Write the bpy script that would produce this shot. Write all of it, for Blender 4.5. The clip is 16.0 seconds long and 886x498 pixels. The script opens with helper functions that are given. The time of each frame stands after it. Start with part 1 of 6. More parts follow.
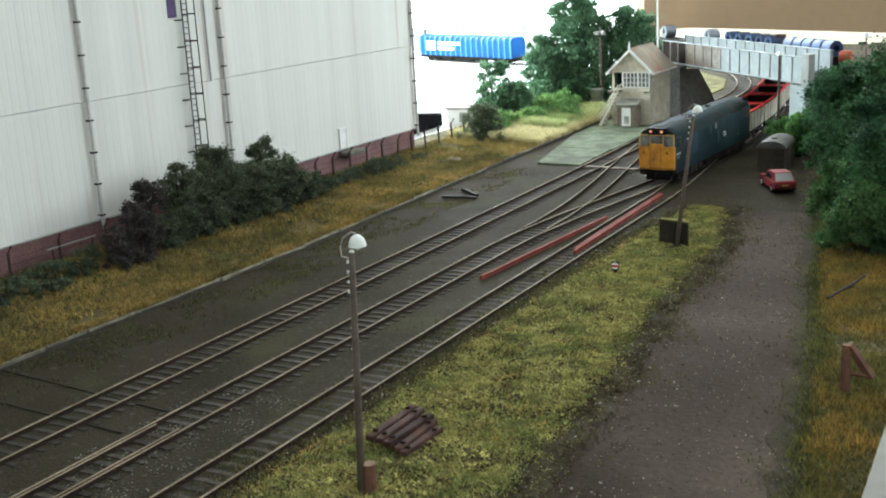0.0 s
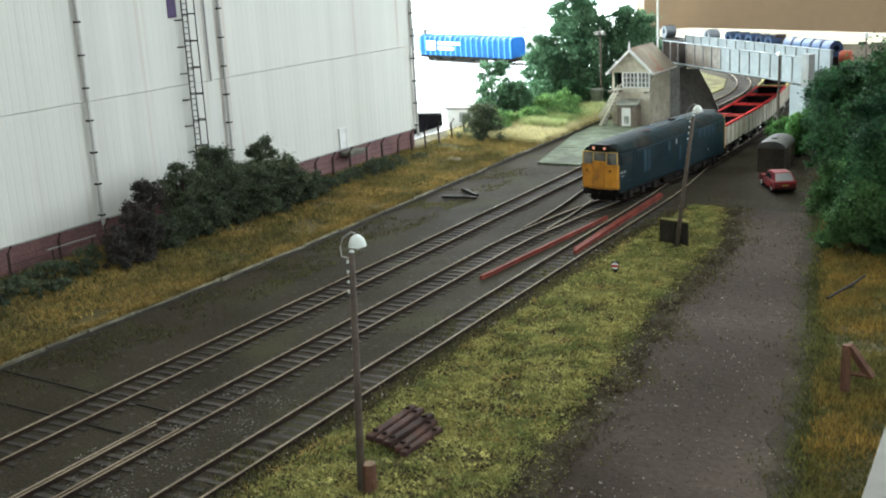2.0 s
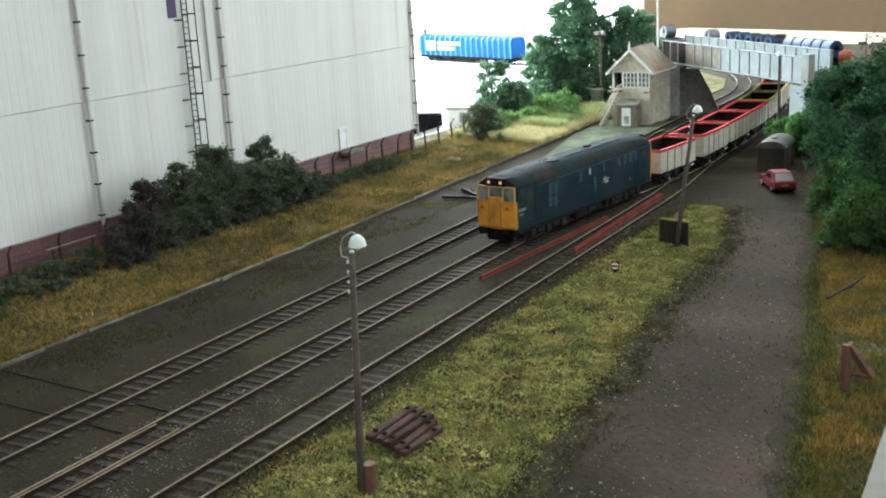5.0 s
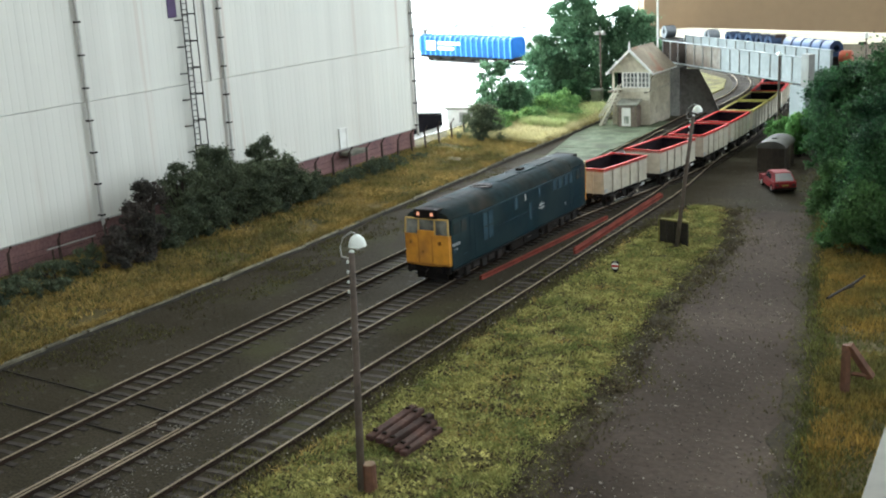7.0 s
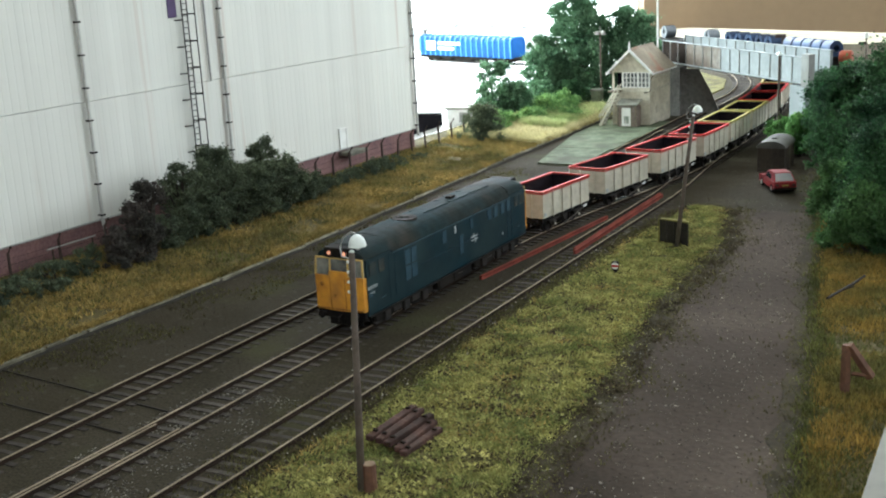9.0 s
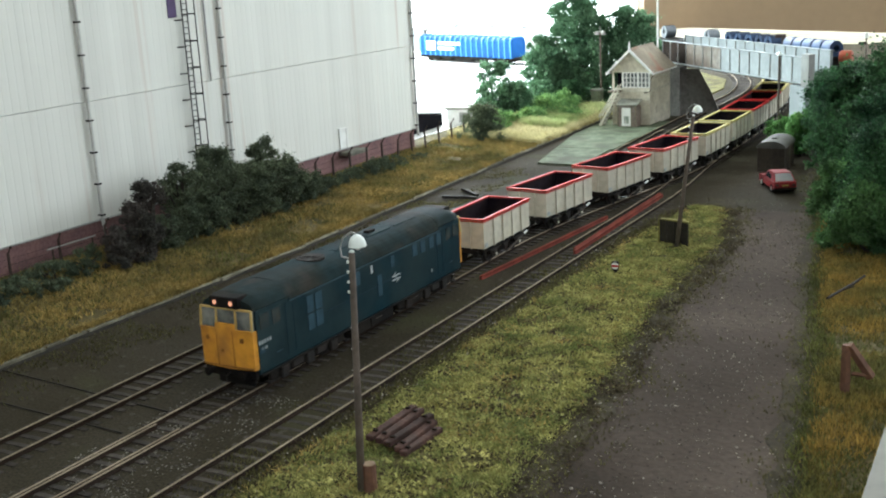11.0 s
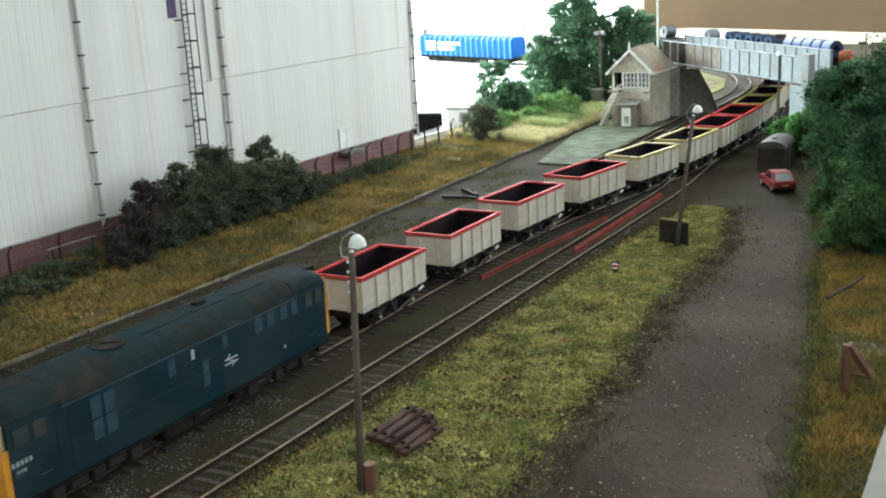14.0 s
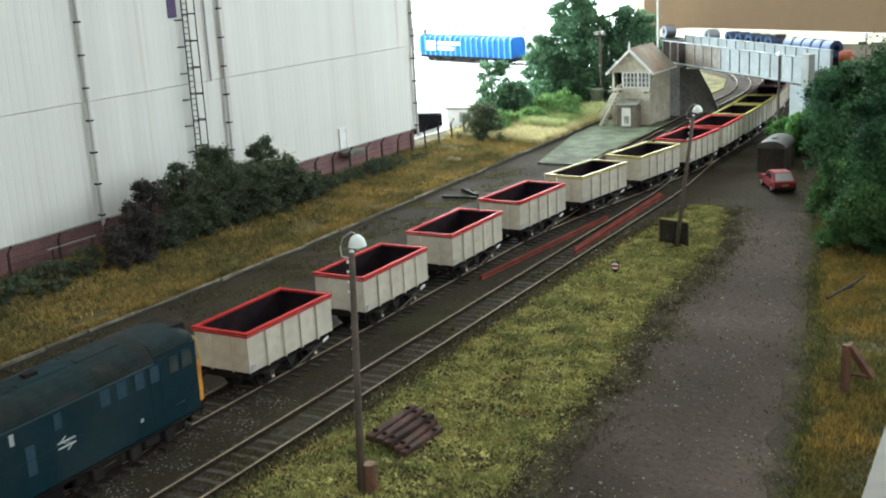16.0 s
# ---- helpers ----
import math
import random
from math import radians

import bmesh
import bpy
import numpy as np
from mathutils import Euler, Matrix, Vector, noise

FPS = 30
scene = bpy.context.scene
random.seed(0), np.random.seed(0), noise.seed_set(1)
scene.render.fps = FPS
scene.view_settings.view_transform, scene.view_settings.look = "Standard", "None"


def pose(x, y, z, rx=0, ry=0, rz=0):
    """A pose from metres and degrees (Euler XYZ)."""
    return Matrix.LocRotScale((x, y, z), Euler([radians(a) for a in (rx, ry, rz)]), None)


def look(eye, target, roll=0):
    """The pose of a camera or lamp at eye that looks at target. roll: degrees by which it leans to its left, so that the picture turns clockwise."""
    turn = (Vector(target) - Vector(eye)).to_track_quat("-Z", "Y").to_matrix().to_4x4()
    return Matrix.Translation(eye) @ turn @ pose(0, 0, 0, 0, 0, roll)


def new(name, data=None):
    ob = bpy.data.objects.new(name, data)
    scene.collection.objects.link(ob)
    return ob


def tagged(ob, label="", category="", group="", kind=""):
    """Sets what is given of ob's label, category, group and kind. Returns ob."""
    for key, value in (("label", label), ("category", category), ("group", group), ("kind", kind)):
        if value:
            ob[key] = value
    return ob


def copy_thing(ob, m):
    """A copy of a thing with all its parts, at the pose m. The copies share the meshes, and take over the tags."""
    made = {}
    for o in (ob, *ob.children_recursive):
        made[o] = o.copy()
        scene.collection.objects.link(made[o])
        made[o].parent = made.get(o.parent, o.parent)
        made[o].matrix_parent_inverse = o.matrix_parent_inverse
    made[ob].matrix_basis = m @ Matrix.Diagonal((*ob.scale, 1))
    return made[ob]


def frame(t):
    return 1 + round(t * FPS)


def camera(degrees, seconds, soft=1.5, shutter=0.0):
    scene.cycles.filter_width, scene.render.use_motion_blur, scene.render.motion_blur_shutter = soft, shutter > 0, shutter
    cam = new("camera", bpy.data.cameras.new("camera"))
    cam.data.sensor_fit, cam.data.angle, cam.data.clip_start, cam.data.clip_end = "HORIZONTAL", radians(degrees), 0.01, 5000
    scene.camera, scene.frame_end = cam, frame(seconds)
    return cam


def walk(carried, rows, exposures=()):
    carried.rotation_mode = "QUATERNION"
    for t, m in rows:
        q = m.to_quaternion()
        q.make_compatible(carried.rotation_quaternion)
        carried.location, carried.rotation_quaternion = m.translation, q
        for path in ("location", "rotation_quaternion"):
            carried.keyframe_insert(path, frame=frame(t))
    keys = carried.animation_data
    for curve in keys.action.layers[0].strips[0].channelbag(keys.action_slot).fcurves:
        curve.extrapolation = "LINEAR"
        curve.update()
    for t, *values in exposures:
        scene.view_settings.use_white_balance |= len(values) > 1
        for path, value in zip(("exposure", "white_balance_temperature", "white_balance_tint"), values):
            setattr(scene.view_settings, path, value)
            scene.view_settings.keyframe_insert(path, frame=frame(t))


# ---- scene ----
# An OO-scale model railway (1:76) on a baseboard in a room; lengths below are in millimetres.
MM = 0.001
cam = camera(43.03, 16.0, soft=2.0, shutter=0.5)
EYE = pose(0.32672, 0.0, 0.18805, 75.44, 2.975, 29.433)
walk(cam, [(0.0, EYE), (16.0, EYE)], exposures=[(0.0, 0.0, 5950, 6.0), (16.0, 0.0, 5950, 6.0)])

# ---- room axes: u to the right of the view, v away from it ----
YAW = radians(29.43)


def room(u, v, z):
    return (326.7 + u * math.cos(YAW) - v * math.sin(YAW), u * math.sin(YAW) + v * math.cos(YAW), z)


# ---- light ----
world = bpy.data.worlds.new("sky")
scene.world = world
world.use_nodes = True
wn = world.node_tree
sky = wn.nodes.new("ShaderNodeTexSky")
sky.sky_type, sky.sun_disc = "NISHITA", False
sky.sun_elevation, sky.sun_rotation = radians(40), radians(-20)
wn.links.new(sky.outputs[0], wn.nodes["Background"].inputs[0])
wn.nodes["Background"].inputs[1].default_value = 0.15


def area(name, at, target, w, h, power, color):
    d = bpy.data.lights.new(name, "AREA")
    d.shape, d.size, d.size_y, d.energy, d.color = "RECTANGLE", w * MM, h * MM, power, color
    ob = new(name, d)
    ob.matrix_world = look([c * MM for c in at], [c * MM for c in target])
    return ob


area("window_daylight", room(110, 2690, 560), room(-60, 600, 0), 700, 760, 74, (0.96, 0.99, 1.0))
area("left_window_daylight", room(-1690, 2150, 800), room(100, 1300, 0), 950, 850, 160, (0.88, 1.0, 0.94))
area("side_window_daylight", room(1395, 1500, 600), room(-300, 1100, 50), 1250, 580, 23, (0.98, 1.0, 0.98))
area("rear_window_daylight", room(600, -1195, 900), room(-200, 900, 0), 1150, 850, 8.0, (1.0, 0.93, 0.84))


# ---- materials ----
def mat(name, base, second=None, rough=0.8, metal=0.0, grain=900.0, patch=40.0, amount=0.5, bump=0.0, speck=None, speck_at=0.72,
        island=0.0, rnd=0.0, spec=0.22, translucent=0.0, streak=0.0, coat=0.0, stain=None):
    """Two-scale mottled surface: patches between base and second, fine grain in value, optional specks, per-piece variation."""
    m = bpy.data.materials.new(name)
    m.use_nodes = True
    t = m.node_tree
    N, L = t.nodes, t.links
    p = N["Principled BSDF"]
    co = N.new("ShaderNodeTexCoord")
    vec = co.outputs["Object"]
    if streak:
        mp = N.new("ShaderNodeMapping")
        mp.inputs["Scale"].default_value = (1, 1, streak)
        L.new(vec, mp.inputs[0])
        vec = mp.outputs[0]

    def noise_tex(scale, detail=4.0):
        n = N.new("ShaderNodeTexNoise")
        n.inputs["Scale"].default_value, n.inputs["Detail"].default_value = scale, detail
        L.new(vec, n.inputs["Vector"])
        return n.outputs["Fac"]

    def ramp(src, a, b):
        r = N.new("ShaderNodeMapRange")
        r.inputs["From Min"].default_value, r.inputs["From Max"].default_value = a, b
        L.new(src, r.inputs["Value"])
        return r.outputs["Result"]

    def mix(kind, fac, a, b):
        x = N.new("ShaderNodeMix")
        x.data_type, x.blend_type = "RGBA", kind
        for sock, v in ((x.inputs["Factor"], fac), (x.inputs["A"], a), (x.inputs["B"], b)):
            if isinstance(v, (int, float)):
                sock.default_value = v
            elif isinstance(v, tuple):
                sock.default_value = (*v, 1)
            else:
                L.new(v, sock)
        return x.outputs["Result"]

    second = second or tuple(c * 0.6 for c in base)
    col = mix("MIX", ramp(noise_tex(patch), 0.38, 0.66), base, second)
    g = ramp(noise_tex(grain, 6.0), 0.3, 0.7)
    dark = mix("MULTIPLY", 1.0, col, tuple([1 - amount] * 3))
    col = mix("MIX", g, dark, col)
    if speck:
        v = N.new("ShaderNodeTexVoronoi")
        v.inputs["Scale"].default_value = grain * 0.5
        L.new(vec, v.inputs["Vector"])
        sep = N.new("ShaderNodeSeparateColor")
        L.new(v.outputs["Color"], sep.inputs[0])
        col = mix("MIX", ramp(sep.outputs[0], speck_at, speck_at + 0.15), col, speck)
    if stain:
        col = mix("MIX", ramp(noise_tex(stain[1], 3.0), stain[2], stain[3]), col, stain[0])
    if island or rnd:
        if island:
            src = N.new("ShaderNodeNewGeometry").outputs["Random Per Island"]
        else:
            src = N.new("ShaderNodeObjectInfo").outputs["Random"]
        k = island or rnd
        r = N.new("ShaderNodeMapRange")
        r.inputs["To Min"].default_value, r.inputs["To Max"].default_value = 1 - k, 1 + k
        L.new(src, r.inputs["Value"])
        hsv = N.new("ShaderNodeHueSaturation")
        L.new(r.outputs[0], hsv.inputs["Value"])
        L.new(col, hsv.inputs["Color"])
        col = hsv.outputs[0]
    L.new(col, p.inputs["Base Color"])
    p.inputs["Roughness"].default_value, p.inputs["Metallic"].default_value = rough, metal
    p.inputs["Specular IOR Level"].default_value = spec
    p.inputs["Coat Weight"].default_value = coat
    if bump:
        b = N.new("ShaderNodeBump")
        b.inputs["Strength"].default_value, b.inputs["Distance"].default_value = 0.9, bump * MM
        L.new(noise_tex(grain * 0.6, 5.0), b.inputs["Height"])
        L.new(b.outputs[0], p.inputs["Normal"])
    if translucent:
        tr = N.new("ShaderNodeBsdfTranslucent")
        L.new(col, tr.inputs[0])
        ms = N.new("ShaderNodeMixShader")
        ms.inputs[0].default_value = translucent
        L.new(p.outputs[0], ms.inputs[1])
        L.new(tr.outputs[0], ms.inputs[2])
        L.new(ms.outputs[0], N["Material Output"].inputs[0])
    return m


def glow(name, color, strength):
    m = bpy.data.materials.new(name)
    m.use_nodes = True
    p = m.node_tree.nodes["Principled BSDF"]
    p.inputs["Base Color"].default_value = (*color, 1)
    p.inputs["Emission Color"].default_value, p.inputs["Emission Strength"].default_value = (*color, 1), strength
    return m


M_ASH = mat("ash_ballast", (0.062, 0.052, 0.037), (0.047, 0.039, 0.026), 0.95, grain=900, patch=18, amount=0.5, bump=0.5, speck=(0.12, 0.11, 0.095), speck_at=0.95, spec=0.03, stain=((0.056, 0.056, 0.026), 16.0, 0.55, 0.8))
M_ROAD = mat("cinder_road", (0.092, 0.071, 0.057), (0.040, 0.030, 0.023), 0.95, grain=420, patch=9, amount=0.35, bump=0.5, spec=0.02)
M_SOIL = mat("grassy_soil", (0.17, 0.155, 0.055), (0.075, 0.060, 0.034), 0.95, grain=260, patch=45, amount=0.6, bump=0.8, spec=0.05)
M_EARTH = mat("bare_brown_earth", (0.070, 0.057, 0.036), (0.048, 0.040, 0.028), 0.95, grain=300, patch=30, amount=0.45, bump=0.6, spec=0.03)
M_STRAWSOIL = mat("dry_grass_soil", (0.17, 0.13, 0.055), (0.09, 0.08, 0.038), 0.95, grain=500, patch=20, amount=0.55, bump=0.7, spec=0.1)
M_GRASS = mat("green_static_grass", (0.44, 0.41, 0.14), (0.19, 0.215, 0.07), 0.85, grain=130, patch=55, amount=0.45, island=0.5, translucent=0.3, spec=0.1)
M_STRAW = mat("straw_static_grass", (0.44, 0.31, 0.10), (0.16, 0.14, 0.05), 0.8, grain=300, patch=22, amount=0.3, island=0.4, translucent=0.25, spec=0.2)
M_RAILTOP = mat("worn_steel_railhead", (0.33, 0.265, 0.19), (0.22, 0.17, 0.12), 0.75, 0.0, grain=500, patch=30, amount=0.25, spec=0.1)
M_RUST = mat("rusty_rail_side", (0.036, 0.023, 0.016), (0.024, 0.017, 0.013), 0.95, grain=800, patch=60, amount=0.4, spec=0.08)
M_SLEEPER = mat("weathered_sleeper", (0.082, 0.069, 0.058), (0.040, 0.032, 0.026), 0.95, grain=700, patch=90, amount=0.45, rnd=0.35, spec=0.2)
M_CLAD = mat("white_corrugated_cladding", (0.70, 0.70, 0.655), (0.62, 0.61, 0.57), 0.55, grain=60, patch=7, amount=0.10, streak=0.03, stain=((0.46, 0.35, 0.30), 110.0, 0.60, 0.80))
M_PIPE = mat("grey_drainpipe", (0.42, 0.41, 0.39), (0.30, 0.29, 0.28), 0.6, grain=300, patch=30, amount=0.2)
M_PALEPIPE = mat("pale_drainpipe", (0.56, 0.55, 0.52), (0.44, 0.43, 0.41), 0.6, grain=300, patch=30, amount=0.2)
M_DARK = mat("dark_iron", (0.022, 0.020, 0.019), (0.034, 0.027, 0.023), 0.8, grain=600, patch=80, amount=0.4, spec=0.12)
M_CONC = mat("pale_kerb_stone", (0.26, 0.25, 0.21), (0.15, 0.15, 0.12), 0.9, grain=600, patch=70, amount=0.35, rnd=0.25, bump=0.2)
M_SLAB = mat("grey_green_concrete", (0.165, 0.185, 0.125), (0.085, 0.10, 0.065), 0.95, grain=420, patch=60, amount=0.4, bump=0.25, spec=0.08, stain=((0.075, 0.075, 0.055), 26.0, 0.53, 0.72))
M_WHITEBOARD = mat("white_painted_board", (0.80, 0.80, 0.79), (0.76, 0.76, 0.75), 0.7, grain=90, patch=8, amount=0.05)
M_BLUE = mat("weathered_rail_blue", (0.005, 0.025, 0.036), (0.008, 0.020, 0.026), 0.45, grain=300, patch=35, amount=0.25, spec=0.14, stain=((0.018, 0.034, 0.038), 30.0, 0.48, 0.75))
M_ROOFGREY = mat("grimy_grey_roof", (0.015, 0.034, 0.040), (0.028, 0.028, 0.024), 0.85, grain=220, patch=24, amount=0.35, spec=0.05, stain=((0.052, 0.044, 0.037), 45.0, 0.56, 0.76))
M_YELLOW = mat("warning_yellow", (0.70, 0.32, 0.035), (0.46, 0.19, 0.03), 0.6, grain=200, patch=110, amount=0.2, stain=((0.30, 0.135, 0.04), 70.0, 0.50, 0.78))
M_BLACK = mat("grimy_black", (0.010, 0.009, 0.009), (0.020, 0.016, 0.013), 0.85, grain=600, patch=90, amount=0.4, spec=0.08)
M_WAGON = mat("pale_grey_wagon", (0.60, 0.555, 0.455), (0.49, 0.45, 0.365), 0.7, grain=220, patch=45, amount=0.2, rnd=0.06)
M_RED = mat("red_rim", (0.47, 0.028, 0.024), (0.34, 0.024, 0.024), 0.7, grain=300, patch=60, amount=0.25, spec=0.06)
M_RIMYEL = mat("yellow_rim", (0.42, 0.36, 0.09), (0.34, 0.29, 0.08), 0.6, grain=300, patch=60, amount=0.2)
M_RIMDARK = mat("brown_rim", (0.10, 0.04, 0.035), None, 0.7, grain=300, patch=60, amount=0.3)
M_INSIDE = mat("dark_wagon_inside", (0.016, 0.012, 0.018), (0.026, 0.017, 0.017), 0.95, grain=300, patch=60, amount=0.4, spec=0.05)
M_GIRDER = mat("pale_grey_girder", (0.31, 0.33, 0.345), (0.225, 0.235, 0.245), 0.75, grain=200, patch=25, amount=0.2, spec=0.15)
M_RUSTYGIRDER = mat("stained_girder", (0.15, 0.115, 0.095), (0.26, 0.23, 0.205), 0.8, grain=200, patch=25, amount=0.3)
# Rust and dirt, with the trees' shade put into the colour.
M_SHADEGIRDER = mat("rusted_girder_in_shade", (0.018, 0.015, 0.014), (0.042, 0.029, 0.024), 0.95, grain=200, patch=30, amount=0.35, spec=0.04)
M_TAN = mat("tan_wall_paint", (0.21, 0.142, 0.085), (0.195, 0.132, 0.08), 0.85, grain=60, patch=3, amount=0.06)
M_CREAM = mat("cream_board", (0.36, 0.315, 0.235), (0.32, 0.28, 0.21), 0.8, grain=80, patch=5, amount=0.08)
M_ROOM = mat("plain_room_paint", (0.50, 0.485, 0.46), (0.46, 0.45, 0.425), 0.9, grain=60, patch=3, amount=0.05)
# The hood's blue made paler, for the highlights on its ribs.
M_LITHOODRIB = mat("highlit_blue_hood_rib", (0.09, 0.27, 0.55), (0.06, 0.21, 0.46), 0.6, grain=200, patch=20, amount=0.1)
M_SHINYBLUE = mat("bright_blue_hood", (0.003, 0.075, 0.27), (0.003, 0.06, 0.22), 0.7, grain=200, patch=20, amount=0.1)
M_WHITE = mat("white_paint", (0.78, 0.78, 0.76), (0.68, 0.67, 0.64), 0.6, grain=200, patch=60, amount=0.12)
M_WOOD = mat("bare_grey_timber", (0.22, 0.185, 0.145), (0.15, 0.12, 0.09), 0.85, grain=400, patch=70, amount=0.4, rnd=0.2)
M_SLEEPWOOD = mat("old_creosoted_timber", (0.105, 0.056, 0.045), (0.05, 0.030, 0.025), 0.9, grain=500, patch=90, amount=0.5, rnd=0.35, bump=0.2, spec=0.1)
M_REDRAIL = mat("red_oxide_rail", (0.235, 0.055, 0.038), (0.15, 0.042, 0.032), 0.85, grain=400, patch=50, amount=0.35, spec=0.06)
M_LEAF = mat("dark_leaf", (0.056, 0.135, 0.046), (0.012, 0.042, 0.018), 0.7, grain=300, patch=28, amount=0.3, island=0.5, translucent=0.3, spec=0.25)
M_LEAFB = mat("bright_leaf", (0.16, 0.33, 0.09), (0.10, 0.23, 0.07), 0.7, grain=300, patch=40, amount=0.3, island=0.5, translucent=0.35, spec=0.25)
M_LEAFD = mat("deep_green_leaf", (0.125, 0.15, 0.085), (0.062, 0.083, 0.054), 0.75, grain=300, patch=40, amount=0.3, island=0.5, translucent=0.2, spec=0.2)
M_LEAFP = mat("purple_brown_leaf", (0.080, 0.066, 0.058), (0.042, 0.045, 0.036), 0.75, grain=300, patch=40, amount=0.3, island=0.5, translucent=0.2, spec=0.2)
M_BARK = mat("bark", (0.036, 0.030, 0.024), (0.05, 0.040, 0.030), 0.95, grain=500, patch=80, amount=0.4)
M_DARKGLASS = mat("dark_glazing", (0.03, 0.035, 0.038), None, 0.15, grain=100, amount=0.1)
M_BRICKWALL = mat("brick_plinth", (0.27, 0.15, 0.145), (0.20, 0.115, 0.12), 0.9, grain=500, patch=60, amount=0.35)
M_PURPLE = mat("purple_glazing", (0.10, 0.06, 0.16), None, 0.3, grain=100, amount=0.2)
M_RUSTPOST = mat("rust_brown_post", (0.075, 0.05, 0.042), (0.05, 0.036, 0.03), 0.9, grain=500, patch=90, amount=0.4)
M_CREAMYEL = mat("pale_yellow_trim", (0.62, 0.42, 0.14), None, 0.6, grain=200, amount=0.15)
M_YELLOWDK = mat("dark_lamp_iron", (0.30, 0.13, 0.02), None, 0.7, grain=200, amount=0.2)
M_MARKER = glow("lit_marker_lens", (1.0, 0.42, 0.24), 0.75)
M_PALEBLUE = mat("dusty_pale_blue", (0.024, 0.058, 0.082), (0.018, 0.045, 0.066), 0.6, grain=300, patch=60, amount=0.25)
M_BLUEDK = mat("shadowed_blue_joint", (0.008, 0.03, 0.05), None, 0.6, grain=300, amount=0.2)
M_BLUEPALE = mat("worn_cantrail", (0.035, 0.065, 0.08), (0.025, 0.05, 0.065), 0.6, grain=300, patch=50, amount=0.2)
M_AXLE = mat("pale_dusty_axlebox", (0.085, 0.072, 0.058), None, 0.8, grain=220, amount=0.3)
M_BOXCREAM = mat("weathered_cream_boards", (0.70, 0.65, 0.53), (0.52, 0.47, 0.37), 0.85, grain=250, patch=50, amount=0.25, spec=0.15)
M_BOXTRIM = mat("pale_weathered_trim", (0.64, 0.61, 0.50), (0.48, 0.44, 0.35), 0.8, grain=250, patch=60, amount=0.25)
M_BOXGLASS = mat("grey_window_glass", (0.13, 0.145, 0.15), (0.22, 0.23, 0.23), 0.2, grain=100, patch=60, amount=0.2)
# Near-black that stands in for the shade inside openings.
M_BOXDARK = mat("painted_interior_shade", (0.012, 0.011, 0.014), None, 0.95, grain=250, amount=0.2, spec=0.02)
M_RUSTROOF = mat("rust_stained_roof", (0.30, 0.26, 0.195), (0.22, 0.18, 0.135), 0.85, grain=250, patch=26, amount=0.25, stain=((0.24, 0.095, 0.06), 24.0, 0.56, 0.68))
M_BOXGREY = mat("grey_pink_boards", (0.30, 0.25, 0.22), (0.22, 0.17, 0.15), 0.85, grain=250, patch=60, amount=0.3)
M_STAIN = mat("mottled_notice", (0.20, 0.24, 0.20), (0.5, 0.48, 0.44), 0.8, grain=700, patch=300, amount=0.4)
M_POST = mat("grey_brown_post", (0.145, 0.115, 0.095), (0.10, 0.078, 0.065), 0.85, grain=350, patch=60, amount=0.35)
M_ENAMEL = mat("white_enamel", (0.80, 0.84, 0.80), (0.74, 0.78, 0.75), 0.3, grain=120, patch=40, amount=0.08)
# Also colours the strip of shade below the kerb.
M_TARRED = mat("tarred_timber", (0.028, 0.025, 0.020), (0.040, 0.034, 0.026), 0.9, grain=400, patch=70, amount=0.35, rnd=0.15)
M_MOSSY = mat("mossy_timber", (0.22, 0.20, 0.05), (0.13, 0.12, 0.04), 0.9, grain=400, patch=90, amount=0.3)
M_REDWOOD = mat("red_brown_timber", (0.17, 0.085, 0.055), (0.12, 0.06, 0.042), 0.85, grain=400, patch=80, amount=0.35)
M_CUT = mat("sawn_end", (0.30, 0.20, 0.12), None, 0.9, grain=400, amount=0.3)
M_VAN = mat("brown_van_timber", (0.085, 0.068, 0.052), (0.055, 0.045, 0.038), 0.85, grain=300, patch=60, amount=0.35)
M_VANROOF = mat("pale_van_roof", (0.14, 0.135, 0.12), (0.085, 0.08, 0.072), 0.85, grain=300, patch=40, amount=0.3)
M_CARRED = mat("glossy_car_red", (0.23, 0.009, 0.016), (0.19, 0.008, 0.013), 0.4, grain=200, patch=20, amount=0.06, coat=0.2)
M_CARGLASS = mat("dusty_car_glass", (0.25, 0.25, 0.25), None, 0.12, grain=100, amount=0.1, spec=0.8)
M_RIBGREY = mat("grey_stiffener", (0.28, 0.28, 0.28), (0.22, 0.21, 0.20), 0.7, grain=200, patch=40, amount=0.2)
M_WINGDARK = mat("dark_grey_stone", (0.24, 0.23, 0.215), (0.17, 0.16, 0.15), 0.95, grain=300, patch=40, amount=0.35, spec=0.1)
M_COIL = mat("blue_grey_steel_coil", (0.035, 0.062, 0.13), (0.020, 0.034, 0.075), 0.45, 0.3, grain=250, patch=60, amount=0.25)
M_COILGREY = mat("grey_steel_coil", (0.22, 0.24, 0.27), (0.15, 0.16, 0.18), 0.45, 0.5, grain=250, patch=60, amount=0.25)
M_LEAFG = mat("mid_green_leaf", (0.155, 0.275, 0.15), (0.08, 0.17, 0.09), 0.7, grain=300, patch=40, amount=0.3, island=0.5, translucent=0.4, spec=0.25)
# Opaque; pale patches stand in for light seen through the cab.
M_CABGLASS = mat("see_through_cab_glass", (0.30, 0.30, 0.27), (0.10, 0.105, 0.10), 0.2, grain=200, patch=120, amount=0.2)
M_SIDEGLASS = mat("dusty_side_glass", (0.035, 0.048, 0.052), (0.06, 0.06, 0.055), 0.25, grain=200, patch=120, amount=0.25)
